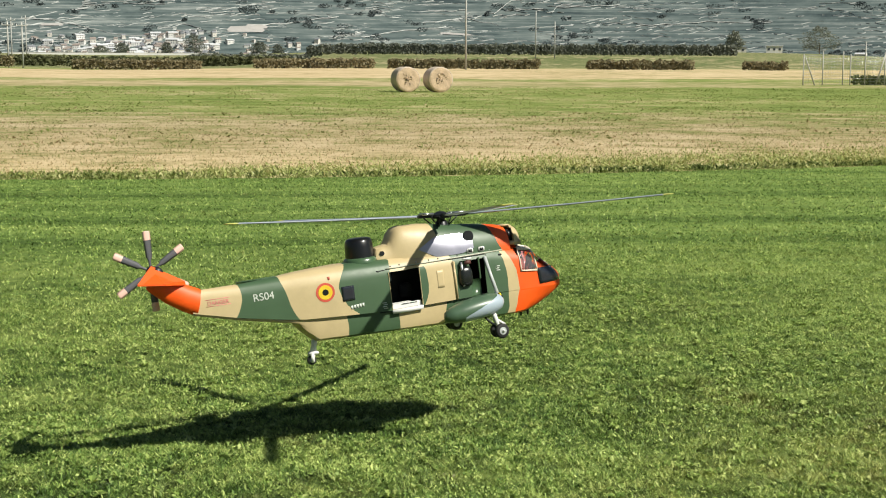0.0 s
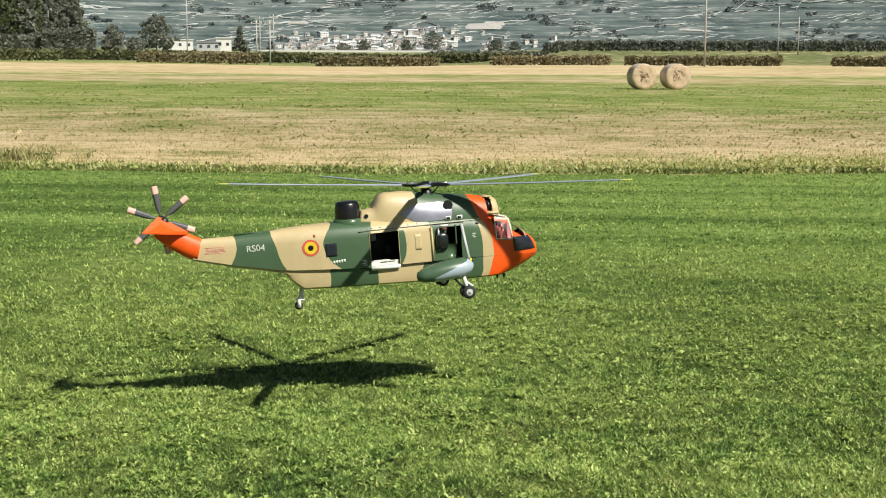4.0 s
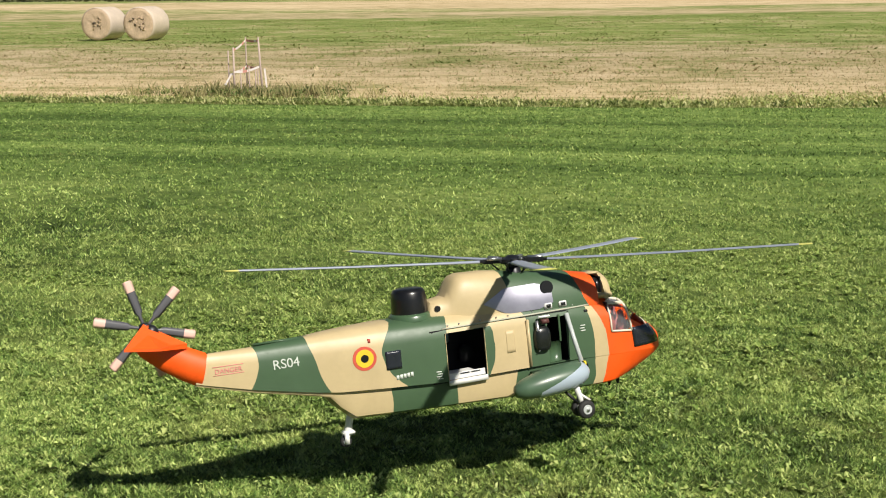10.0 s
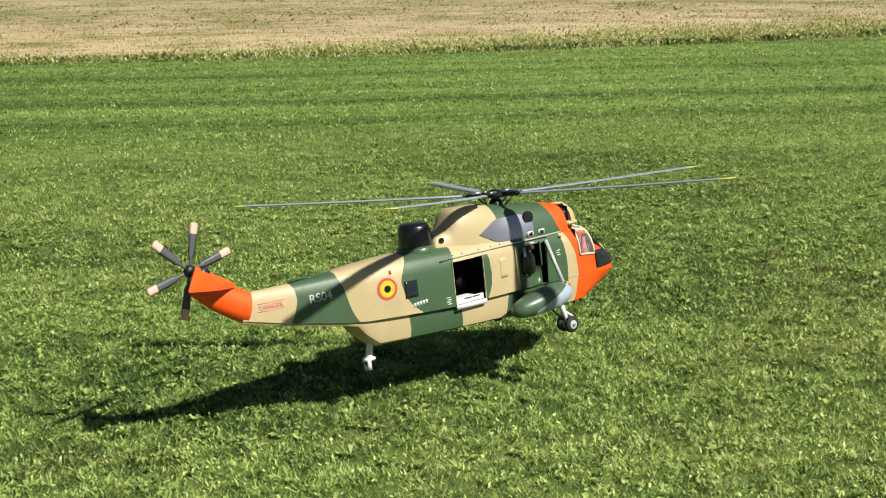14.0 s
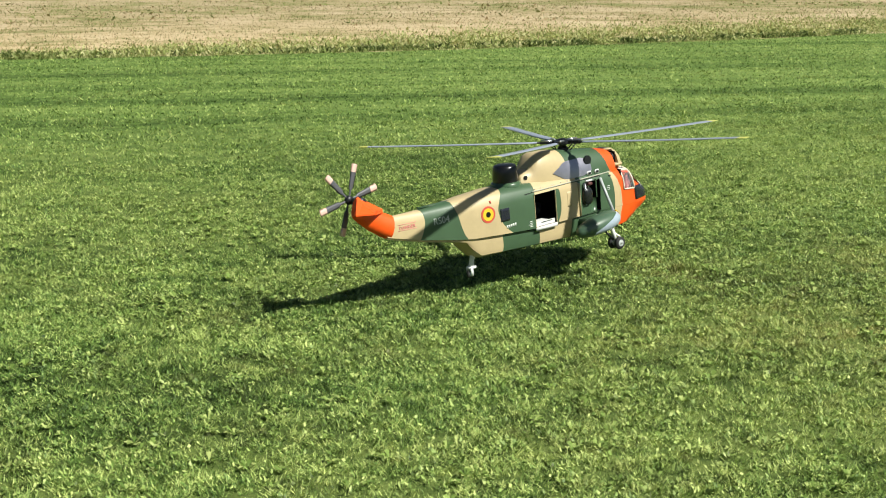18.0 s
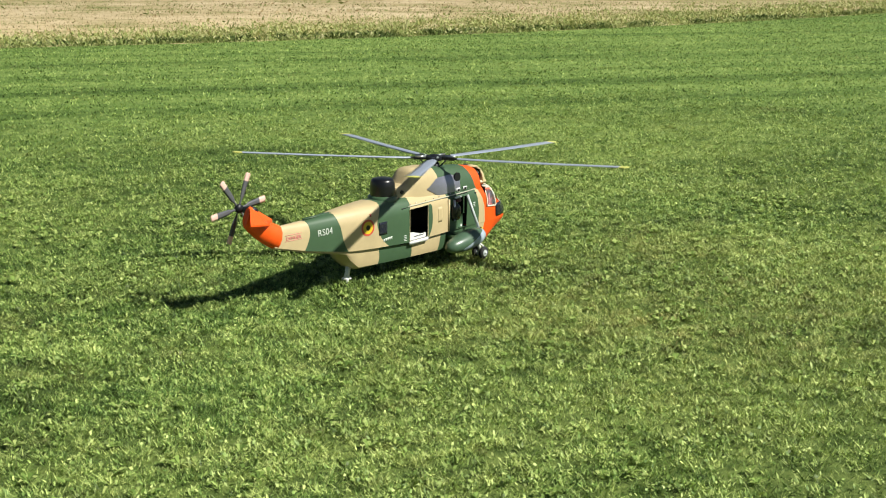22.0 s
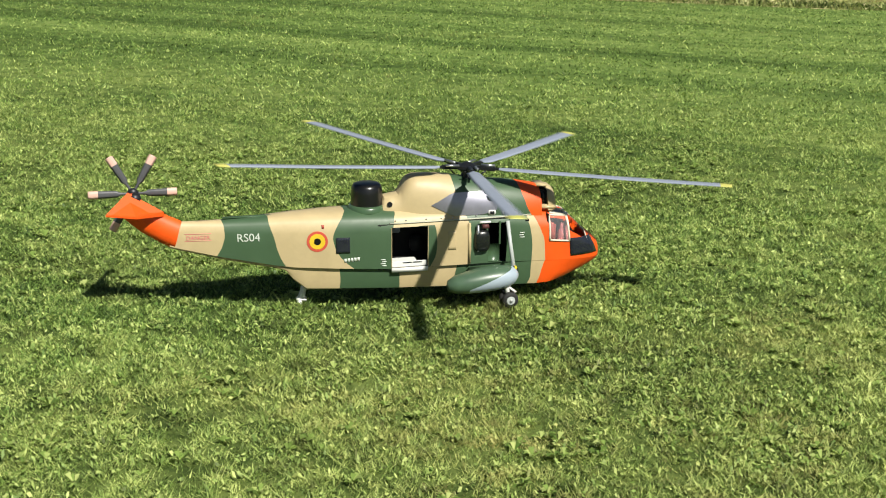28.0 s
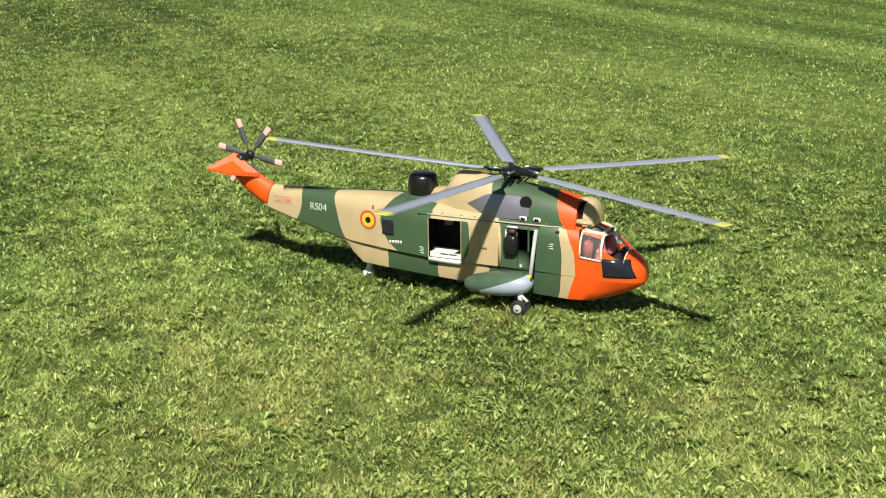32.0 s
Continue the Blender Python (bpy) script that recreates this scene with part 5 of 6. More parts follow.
def fuselage_ring(x):
    """Half of a cross-section from keel to roof, as (y, z)."""
    zt, zb, zc, w, wh, p = station(x)
    tuck = min(1.0, max(0.0, (x - 0.16) / 0.14))
    shape = [(f + (nf - f) * tuck, g + (ng - g) * tuck) for (f, g), (nf, ng) in zip(((0.62, 0.03), (0.93, 0.14), (1.0, 0.40)), ((0.40, 0.10), (0.66, 0.30), (0.88, 0.62)))]
    ring = [(0, zb)] + [(wh * f, zb + (zc - zb) * g) for f, g in shape] + [(wh, zc - 0.0015), (w, zc)]
    deep = zc + (zt - zc)
    heights = [zc + (0.191 - 0.187) / 0.223 * (zt - zc)] + [zc + (zt - zc) * q for q in (0.32, 0.43, 0.66, 0.735, 0.85, 0.90, 0.955, 0.985)]
    ring += [(side_y(x, z), z) for z in heights]
    ring.append((0, deep))
    return ring


DOOR, CREW = (-0.469, -0.325), (-0.084, -0.010)


def fuselage(parent):
    xs = sorted({r[0] for r in BODY} | set(DOOR) | set(CREW) | {-1.0, -0.60, -0.39, -0.25, -0.14, -0.05, 0.08, 0.171, 0.245, 0.252, 0.288, 0.312, 0.355, 0.384, 0.400})
    canopy = []
    for lower in (True, False):
        bm = bmesh.new()
        rings = []
        for x in xs:
            half = fuselage_ring(x)
            half = half[:5] if lower else half[4:]
            right = [bm.verts.new((x, -y, z)) for y, z in half]
            left = [v if half[i][0] == 0 else bm.verts.new((x, half[i][0], half[i][1])) for i, v in enumerate(right)]
            rings.append((right, left))
        for i in range(len(xs) - 1):
            for q, side in enumerate(("r", "l")):
                r1, r2 = rings[i][q], rings[i + 1][q]
                for k in range(len(r1) - 1):
                    mid = (xs[i] + xs[i + 1]) / 2
                    hole = not lower and q == 0 and 2 <= k <= 5 and (DOOR[0] < mid < DOOR[1] or CREW[0] < mid < CREW[1])
                    hole = hole or (not lower and 4 <= k <= 6 and 0.171 < mid < 0.252)
                    face = [r1[k], r2[k], r2[k + 1], r1[k + 1]]
                    if not lower and k >= 5 and 0.252 < mid < 0.337:
                        canopy.append([v.co.copy() for v in (face if q == 0 else face[::-1])])
                        hole = True
                    face = list(dict.fromkeys(face))
                    if not hole and len(face) > 2:
                        bm.faces.new(face if q == 0 else face[::-1])
        for end in (0, -1):
            right, left = rings[end]
            loop = right + [v for v in reversed(left) if v not in right]
            if len(loop) > 2:
                bm.faces.new(loop if end == 0 else loop[::-1])
        ob = part("hull" if lower else "fuselage", bm, M_HULL if lower else M_BODY, parent,
                  "boat-shaped belly in green and cream camouflage" if lower else "camouflaged fuselage shell with orange nose and open doors")
        ob.modifiers.new("edges", "EDGE_SPLIT").split_angle = radians(38)
    # clear windscreen over the front of the cockpit, with its pale frame
    bm = bmesh.new()
    for loop in canopy:
        bm.faces.new([bm.verts.new(p) for p in loop])
    bmesh.ops.remove_doubles(bm, verts=bm.verts, dist=1e-5)
    glass = part("windscreen", bm, M_CANOPY, parent, "clear wrap-round cockpit windscreen")
    glass.visible_shadow = False
    for x, r in ((0.253, 0.005), (0.336, 0.0025)):
        arc = [(y, z) for y, z in fuselage_ring(x)[4:]][5:]
        pts = [(x, -y, z) for y, z in arc] + [(x, y, z) for y, z in reversed(arc[:-1])]
        part("frame_bar", tube(pts, [r] * len(pts), 6), M_FRAME, glass)
    for side in (-1, 1):
        rail = min(0.344, station(0.253)[0] * 0.97)
        front = next(0.253 + k * 0.001 for k in range(84) if station(0.253 + k * 0.001)[0] < rail + 0.001 or k == 83)
        pts = [(0.253 + (front - 0.253) * f, side * side_y(0.253 + (front - 0.253) * f, rail), rail) for f in (0.0, 0.3, 0.6, 0.85, 1.0)]
        part("frame_bar", tube(pts, [0.004] * 5, 6), M_FRAME, glass)
    posts = [(front + (0.336 - front) * f, station(front + (0.336 - front) * f)[0]) for f in (0.0, 0.5, 1.0)]
    for y in (-0.006, 0.006):
        part("centre_post", tube([(x, y, z) for x, z in posts], [0.0025] * 3, 6), M_FRAME, glass)


def panel(name, corners, material, parent, lift=0.002, side=-1, steps=6, label=""):
    """A plate that follows the fuselage side: four (x, z) corners, in order round it."""
    bm = bmesh.new()
    a, b, c, d = [Vector(p) for p in corners]
    grid, back = [], []
    for i in range(steps + 1):
        row, row2 = [], []
        for j in range(steps + 1):
            u, v = i / steps, j / steps
            p = a.lerp(b, u).lerp(d.lerp(c, u), v)
            y = side_y(p.x, p.y)
            row.append(bm.verts.new((p.x, side * (y + lift), p.y)))
            row2.append(bm.verts.new((p.x, side * (y - 0.003), p.y)))
        grid.append(row)
        back.append(row2)
    for i in range(steps):
        for j in range(steps):
            bm.faces.new((grid[i][j], grid[i + 1][j], grid[i + 1][j + 1], grid[i][j + 1]))
    rim = [(i, 0) for i in range(steps)] + [(steps, j) for j in range(steps)] + [(i, steps) for i in range(steps, 0, -1)] + [(0, j) for j in range(steps, 0, -1)]
    for (i, j), (i2, j2) in zip(rim, rim[1:] + rim[:1]):
        bm.faces.new((grid[i][j], grid[i2][j2], back[i2][j2], back[i][j]))
    return part(name, bm, material, parent, label)


def framed(name, corners, glass, frame_mat, parent, side=-1, rim=0.008, lift=0.003):
    """A window: pane with a raised frame of four bars."""
    pane = panel(name, corners, glass, parent, lift * 0.4, side)
    pane.visible_shadow = glass is not M_GLASS
    pts = [Vector((x, side * (side_y(x, z) + lift), z)) for x, z in corners]
    for p, q in zip(pts, pts[1:] + pts[:1]):
        mids = [p.lerp(q, k / 5) for k in range(6)]
        mids = [Vector((m.x, side * (side_y(m.x, m.z) + lift * 0.6), m.z)) for m in mids]
        part("frame_bar", tube(mids, [rim / 2] * 6, 6), frame_mat, pane)
    return pane


def disc(name, x, z, r, material, parent, lift, y=None, hole=0.0):
    """A round mark or cover on the fuselage side."""
    bm = bmesh.new()
    y0 = (lambda px, pz: side_y(px, pz)) if y is None else (lambda px, pz: y)
    outer = [bm.verts.new((x + r * math.cos(k * math.pi / 14), -y0(x + r * math.cos(k * math.pi / 14), z + r * math.sin(k * math.pi / 14)) - lift, z + r * math.sin(k * math.pi / 14))) for k in range(28)]
    inner = [bm.verts.new((v.co.x, v.co.y + lift + 0.003, v.co.z)) for v in outer]
    bm.faces.new(outer)
    for k in range(28):
        bm.faces.new((outer[k], outer[(k + 1) % 28], inner[(k + 1) % 28], inner[k]))
    return part(name, bm, material, parent, smooth=False)


def lettering(name, text, size, x, z, material, parent, tilt=0.0, label=""):
    """Painted letters, flat on the starboard side."""
    cu = bpy.data.curves.new(name, "FONT")
    cu.body, cu.size, cu.align_x, cu.align_y, cu.extrude = text, size, "CENTER", "CENTER", 0.0006
    tmp = new(name + "_outline", cu)
    me = bpy.data.meshes.new_from_object(tmp)
    bpy.data.objects.remove(tmp)
    for v in me.vertices:
        px, pz = x + v.co.x * math.cos(tilt) - v.co.y * math.sin(tilt), z + v.co.x * math.sin(tilt) + v.co.y * math.cos(tilt)
        v.co = (px, -side_y(px, pz) - 0.0012 - v.co.z, pz)
    me.name = name
    me.materials.clear()
    return link(name, me, material, parent, label)


def loft(sections, material, name, parent, label="", caps=True, base=None):
    """A skin over cross-sections, each a list of (x, y, z)."""
    bm = bmesh.new()
    rings = [[bm.verts.new(p) for p in s] for s in sections]
    for r1, r2 in zip(rings, rings[1:]):
        k = len(r1)
        for i in range(k):
            bm.faces.new((r1[i], r1[(i + 1) % k], r2[(i + 1) % k], r2[i]))
    if caps:
        bm.faces.new(rings[0])
        bm.faces.new(rings[-1][::-1])
    ob = part(name, bm, material, parent, label)
    ob.modifiers.new("edges", "EDGE_SPLIT").split_angle = radians(40)
    return ob


COWL = (
    (-0.494, 0.402, 0.050), (-0.490, 0.440, 0.057), (-0.480, 0.454, 0.060), (-0.450, 0.459, 0.065), (-0.426, 0.463, 0.068), (-0.412, 0.482, 0.071), (-0.396, 0.512, 0.075), (-0.380, 0.527, 0.079), (-0.358, 0.533, 0.083),
    (-0.325, 0.532, 0.086), (-0.270, 0.531, 0.090), (-0.220, 0.525, 0.0935), (-0.150, 0.513, 0.0965), (-0.050, 0.500, 0.0980), (0.045, 0.489, 0.0965), (0.085, 0.481, 0.0930), (0.122, 0.474, 0.0890), (0.143, 0.468, 0.0860))


def cowl_power(x):
    """Boxier at the rear, rounder ahead of the mast."""
    return 3.3 - 1.05 * smooth(-0.36, -0.18, x)


def cowl_y(x, z):
    zt, w = lerp(x, COWL)
    f = min(1.0, max(0.0, (z - 0.36) / (zt - 0.36)))
    p = cowl_power(x)
    return w * (1 - f ** p) ** (1 / p)


def cowling(parent):
    sections = []
    for x, zt, w in COWL:
        e = 2 / cowl_power(x)
        half = [(w * math.cos(q) ** e if q < math.pi / 2 - 1e-6 else 0.0, 0.36 + (zt - 0.36) * math.sin(q) ** e) for q in [k * math.pi / 24 for k in range(13)]]
        sections.append([(x, -y, z) for y, z in half] + [(x, y, z) for y, z in reversed(half[:-1])])
    cowl = loft(sections, M_COWL, "engine_cowling", parent, "rounded engine cowling in cream, green and orange")
    # burnished exhaust plate on the flank
    bm = bmesh.new()
    rows = []
    for k in range(15):
        x = -0.306 + 0.262 * k / 14
        h = 0.044 * min(1.0, (k + 0.05) / 4.5) if k < 12 else 0.044 * (1.0 - (k - 11) * 0.12)
        h = max(h, 0.001)
        row = []
        for j in range(5):
            z = 0.424 + h * (j / 2 - 1)
            row.append(bm.verts.new((x, -cowl_y(x, z) - 0.0025, z)))
        rows.append(row)
    for r1, r2 in zip(rows, rows[1:]):
        for j in range(4):
            bm.faces.new((r1[j], r2[j], r2[j + 1], r1[j + 1]))
    part("exhaust_plate", bm, M_SOOT, cowl, "polished slate-grey metal plate")
    disc("exhaust_outlet", -0.060, 0.449, 0.024, M_DARK, cowl, 0.006, y=cowl_y(-0.06, 0.44))
    for x in (-0.066, -0.009):
        z = 0.386
        y = cowl_y(x, z)
        part("vent_frame", box((0.030, 0.006, 0.020), (x, -y - 0.003, z), 0.002), M_WHITE, cowl, "white vent frame")
        part("vent", box((0.017, 0.006, 0.012), (x, -y - 0.0045, z)), M_DARK, cowl)
    part("gearbox_fairing", lathe([(0.030, 0.50), (0.026, 0.522), (0.018, 0.53), (0.0, 0.53)], at=(HUB[0], 0, 0)), M_DARK, cowl)
    disc("oil_cooler_vent", -0.464, 0.430, 0.010, M_DARK, cowl, 0.004, y=cowl_y(-0.462, 0.425))


def intake_shield(parent):
    """The bowed plate ahead of the engine intakes, open behind."""
    sections = []
    for x, zt, w in ((0.170, 0.470, 0.082), (0.188, 0.468, 0.079), (0.203, 0.455, 0.070), (0.211, 0.432, 0.055), (0.214, 0.410, 0.035)):
        sections.append([(x, w * math.cos(q), 0.376 + (zt - 0.376) * max(0, math.sin(q)) ** 0.7) for q in [k * math.pi / 16 for k in range(17)]])
    loft(sections, M_CREAM, "intake_shield", parent, "cream bowed shield before dark engine intakes")
    part("shield_inside", box((0.004, 0.130, 0.074), (0.1675, 0, 0.418), 0.001), M_INSIDE, parent, "", False)
    part("shield_top", box((0.040, 0.084, 0.006), (0.156, 0, 0.467), 0.002), M_CREAM, parent, "cream bar from the cowling to the shield")
    part("intake_floor", box((0.064, 0.164, 0.018), (0.172, 0, 0.388), 0.004), M_CREAM, parent)
    part("intake_bulkhead", box((0.010, 0.120, 0.066), (0.146, 0, 0.418), 0.004), M_INSIDE, parent, "dark engine bulkhead behind the shield")
    for y in (-0.036, 0.036):
        part("intake", lathe([(0.020, 0.0), (0.028, 0.0), (0.029, 0.008), (0.026, 0.016), (0.022, 0.016), (0.020, 0.004)], "X", 20, (0.150, y, 0.422)), M_BLACK, parent, "black engine intake ring")


def cabin(parent):
    """What shows through the doors: floor, rear wall, seats and the dark lining."""
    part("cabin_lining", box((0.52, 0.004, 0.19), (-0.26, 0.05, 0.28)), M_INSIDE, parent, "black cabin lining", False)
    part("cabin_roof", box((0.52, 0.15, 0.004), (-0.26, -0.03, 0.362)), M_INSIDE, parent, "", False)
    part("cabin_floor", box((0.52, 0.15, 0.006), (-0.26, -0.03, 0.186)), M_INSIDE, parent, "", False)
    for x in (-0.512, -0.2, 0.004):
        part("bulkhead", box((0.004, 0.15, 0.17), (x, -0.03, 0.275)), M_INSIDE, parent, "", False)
    part("door_sill", box((0.144, 0.008, 0.018), (-0.397, -0.1130, 0.181), 0.001), M_WHITE, parent, "white door sill")
    part("cabin_step", box((0.140, 0.005, 0.022), (-0.397, -0.100, 0.200), 0.001), M_WHITE, parent, "white cabin step plate", False)
    for x in (-0.405, -0.365):
        part("step_slot", box((0.034, 0.003, 0.004), (x, -0.1025, 0.206)), M_DARK, parent, "", False)
    part("cabin_mat", box((0.100, 0.050, 0.003), (-0.415, -0.072, 0.209), 0.001), M_WHITE, parent, "pale cabin floor plate", False)
    part("cabin_seat", box((0.05, 0.04, 0.06), (-0.345, 0.01, 0.250), 0.008), M_INSIDE, parent)
    part("cabin_panel", box((0.035, 0.02, 0.05), (-0.43, 0.0, 0.325), 0.003), M_GREY, parent)
    for x in DOOR:
        part("door_jamb", box((0.002, 0.006, 0.160), (x, -0.1125, 0.271)), M_CREAM, parent, "", False)
    pts = [(x, -side_y(x, 0.3665) - 0.0015, 0.3665) for x in [-0.475 + 0.572 * k / 14 for k in range(15)]]
    part("door_rail", tube(pts, [0.0032] * 15, 6), M_RAIL, parent, "pale gutter rail over the doors")
    for x in (-0.452, -0.410, -0.330, -0.270, -0.225, -0.130, -0.055, 0.030):
        part("rail_bolt", box((0.006, 0.004, 0.005), (x, -side_y(x, 0.375) - 0.001, 0.375), 0.001), M_STEEL, parent)


def crew_door(parent):
    bm = bmesh.new()
    rings = []
    for depth, size in ((0.0, 1.0), (0.008, 0.99), (0.016, 0.93), (0.022, 0.80), (0.026, 0.5)):
        ring = []
        for k in range(28):
            c, s = math.cos(k * math.pi / 14), math.sin(k * math.pi / 14)
            ring.append(bm.verts.new((-0.110 + 0.032 * size * math.copysign(abs(c) ** 0.62, c), -0.112 - depth, 0.279 + 0.046 * size * math.copysign(abs(s) ** 0.62, s))))
        rings.append(ring)
    for r1, r2 in zip(rings, rings[1:]):
        for k in range(28):
            bm.faces.new((r1[k], r1[(k + 1) % 28], r2[(k + 1) % 28], r2[k]))
    bm.faces.new(rings[-1])
    part("bubble_window", bm, M_BUBBLE, parent, "black bulged observation window")
    panel("half_door", ((-0.084, 0.190), (-0.036, 0.190), (-0.036, 0.262), (-0.084, 0.262)), M_GREEN, parent, -0.004, steps=2, label="green lower half of the crew door")
    part("door_edge", box((0.007, 0.006, 0.094), (-0.037, -0.1135, 0.306), 0.001), M_GREEN, parent, "green edge of the crew door", False)
    part("hoist", tube([(-0.128, -0.124, 0.345), (-0.128, -0.128, 0.30), (-0.128, -0.128, 0.262)], [0.006, 0.007, 0.004], 8), M_STEEL, parent, "steel rescue hoist")
    part("hoist_drum", lathe([(0.0, -0.013), (0.009, -0.013), (0.009, 0.013), (0.0, 0.013)], "X", 12, (-0.100, -0.130, 0.340)), M_REDDARK, parent, "dark red hoist drum")
    part("hoist_arm", box((0.045, 0.012, 0.008), (-0.10, -0.126, 0.356), 0.002), M_WHITE, parent)
    part("hoist_hook", tube([(-0.128, -0.129, 0.262), (-0.123, -0.129, 0.245), (-0.132, -0.129, 0.238)], [0.003, 0.004, 0.002], 6), M_STEEL, parent)
    part("door_post", box((0.010, 0.010, 0.166), (-0.160, -0.1150, 0.270), 0.002), M_CREAM, parent)


def sponson(parent, side):
    bm = bmesh.new()
    rings = []
    for x, zc, r, ry in ((-0.272, 0.131, 0.002, 0.002), (-0.266, 0.131, 0.020, 0.020), (-0.238, 0.134, 0.034, 0.038), (-0.19, 0.139, 0.043, 0.049), (-0.13, 0.146, 0.048, 0.055),
                         (-0.07, 0.151, 0.048, 0.055), (-0.03, 0.155, 0.043, 0.049), (-0.003, 0.158, 0.032, 0.038), (0.011, 0.160, 0.016, 0.020), (0.014, 0.160, 0.002, 0.002)):
        rings.append([bm.verts.new((x, side * 0.198 + ry * math.cos(k * math.pi / 12), zc + r * math.sin(k * math.pi / 12))) for k in range(24)])
    for r1, r2 in zip(rings, rings[1:]):
        for k in range(24):
            bm.faces.new((r1[k], r1[(k + 1) % 24], r2[(k + 1) % 24], r2[k]))
    bm.faces.new(rings[0])
    bm.faces.new(rings[-1])
    sp = part("sponson", bm, M_SPONSON, parent, "glossy green undercarriage float with pale grey underside")
    part("stub_wing", box((0.11, 0.10, 0.022), (-0.11, side * 0.145, 0.158), 0.006), M_GREEN, sp)
    part("strut", tube([(-0.006, side * 0.114, 0.352), (-0.004, side * 0.150, 0.27), (0.000, side * 0.188, 0.185)], [0.008] * 3, 10), M_STRUT, sp, "pale grey bracing strut")
    part("navigation_light", lathe([(0.0, 0.012), (0.008, 0.008), (0.010, 0.0)], "X", 12, (-0.002, side * 0.201, 0.186)), M_YELLOW, sp, "yellow navigation light")
    part("light_socket", lathe([(0.0, 0.006), (0.007, 0.004), (0.008, 0.0)], "X", 12, (0.008, side * 0.204, 0.178)), M_DARK, sp)
    gear = part("main_gear", tube([(-0.045, side * 0.204, 0.125), (-0.034, side * 0.212, 0.08), (-0.028, side * 0.218, 0.040)], [0.012, 0.010, 0.008], 10), M_WHITE, parent, "white main undercarriage leg")
    part("drag_brace", tube([(-0.095, side * 0.198, 0.115), (-0.060, side * 0.208, 0.075), (-0.034, side * 0.214, 0.052)], [0.005, 0.005, 0.004], 8), M_DARK, gear)
    part("torque_link", tube([(-0.038, side * 0.214, 0.088), (0.000, side * 0.219, 0.060), (-0.024, side * 0.218, 0.038)], [0.006, 0.006, 0.005], 8), M_WHITE, gear, "white scissor link")
    part("axle", tube([(-0.028, side * 0.185, 0.036), (-0.028, side * 0.260, 0.036)], [0.005, 0.005], 8), M_STEEL, gear)
    for y in (0.198, 0.242):
        wheel = part("tyre", lathe([(0.015, -0.010), (0.027, -0.011), (0.0315, -0.006), (0.0325, 0.0), (0.0315, 0.006), (0.027, 0.011), (0.015, 0.010)], "Y", 24, (-0.028, side * y, 0.036)), M_RUBBER, gear, "black rubber tyre")
        part("rim", lathe([(0.0, -0.014), (0.007, -0.014), (0.009, -0.0115), (0.014, -0.0115), (0.016, -0.0125), (0.017, -0.010), (0.017, 0.010), (0.016, 0.0125), (0.014, 0.0115), (0.009, 0.0115), (0.007, 0.014), (0.0, 0.014)], "Y", 18, (-0.028, side * y, 0.036)), M_STRUT, gear, "pale metal rim")


def tail(parent):
    out = ((-1.255, 0.398, 0.036), (-1.300, 0.420, 0.033), (-1.380, 0.465, 0.026), (-1.420, 0.512, 0.018), (-1.440, 0.512, 0.016))
    low = ((-1.285, 0.290), (-1.335, 0.318), (-1.400, 0.362), (-1.462, 0.418), (-1.470, 0.430))
    sections = []
    for (x1, z1, w), (x2, z2) in zip(out, low):
        ring = []
        for k in range(12):
            q = k * math.pi / 6
            f = (1 - math.cos(q)) / 2
            ring.append((x1 + (x2 - x1) * f, w * math.sin(q), z1 + (z2 - z1) * f))
        sections.append(ring)
    fin = loft(sections, M_ORANGE, "tail_fin", parent, "bright orange tail fin")
    bm = bmesh.new()
    top = [(-1.315, -0.020, 0.440), (-1.442, -0.012, 0.520), (-1.526, -0.104, 0.462), (-1.416, -0.108, 0.448)]
    a = [bm.verts.new(p) for p in top]
    b = [bm.verts.new((p[0], p[1], p[2] - (0.016 if i < 2 else 0.006))) for i, p in enumerate(top)]
    bm.faces.new(a)
    bm.faces.new(b[::-1])
    for i in range(4):
        bm.faces.new((a[i], b[i], b[(i + 1) % 4], a[(i + 1) % 4]))
    part("stabiliser", bm, M_ORANGE, fin, "orange horizontal stabiliser", False)
    part("tail_gearbox", lathe([(0.0, -0.02), (0.020, -0.02), (0.024, 0.01), (0.014, 0.05), (0.0, 0.052)], "Y", 16, (-1.418, 0.0, 0.490)), M_DARK, fin)
    gear = part("tail_gear", tube([(-0.792, 0, 0.112), (-0.800, 0, 0.085), (-0.806, 0.0, 0.058), (-0.815, 0, 0.030)], [0.013, 0.012, 0.014, 0.009], 10), M_WHITE, parent, "white tail undercarriage leg")
    part("fork", box((0.042, 0.034, 0.014), (-0.806, 0, 0.054), 0.004), M_WHITE, gear)
    for y in (-0.015, 0.015):
        part("fork_arm", box((0.016, 0.006, 0.040), (-0.816, y, 0.036), 0.002), M_WHITE, gear)
    part("tail_tyre", lathe([(0.010, -0.008), (0.016, -0.008), (0.020, -0.004), (0.020, 0.004), (0.016, 0.008), (0.010, 0.008)], "Y", 20, (-0.817, 0, 0.025)), M_RUBBER, gear, "black rubber tyre")
    part("tail_rim", lathe([(0.0, -0.010), (0.011, -0.009), (0.011, 0.009), (0.0, 0.010)], "Y", 14, (-0.817, 0, 0.025)), M_STRUT, gear)


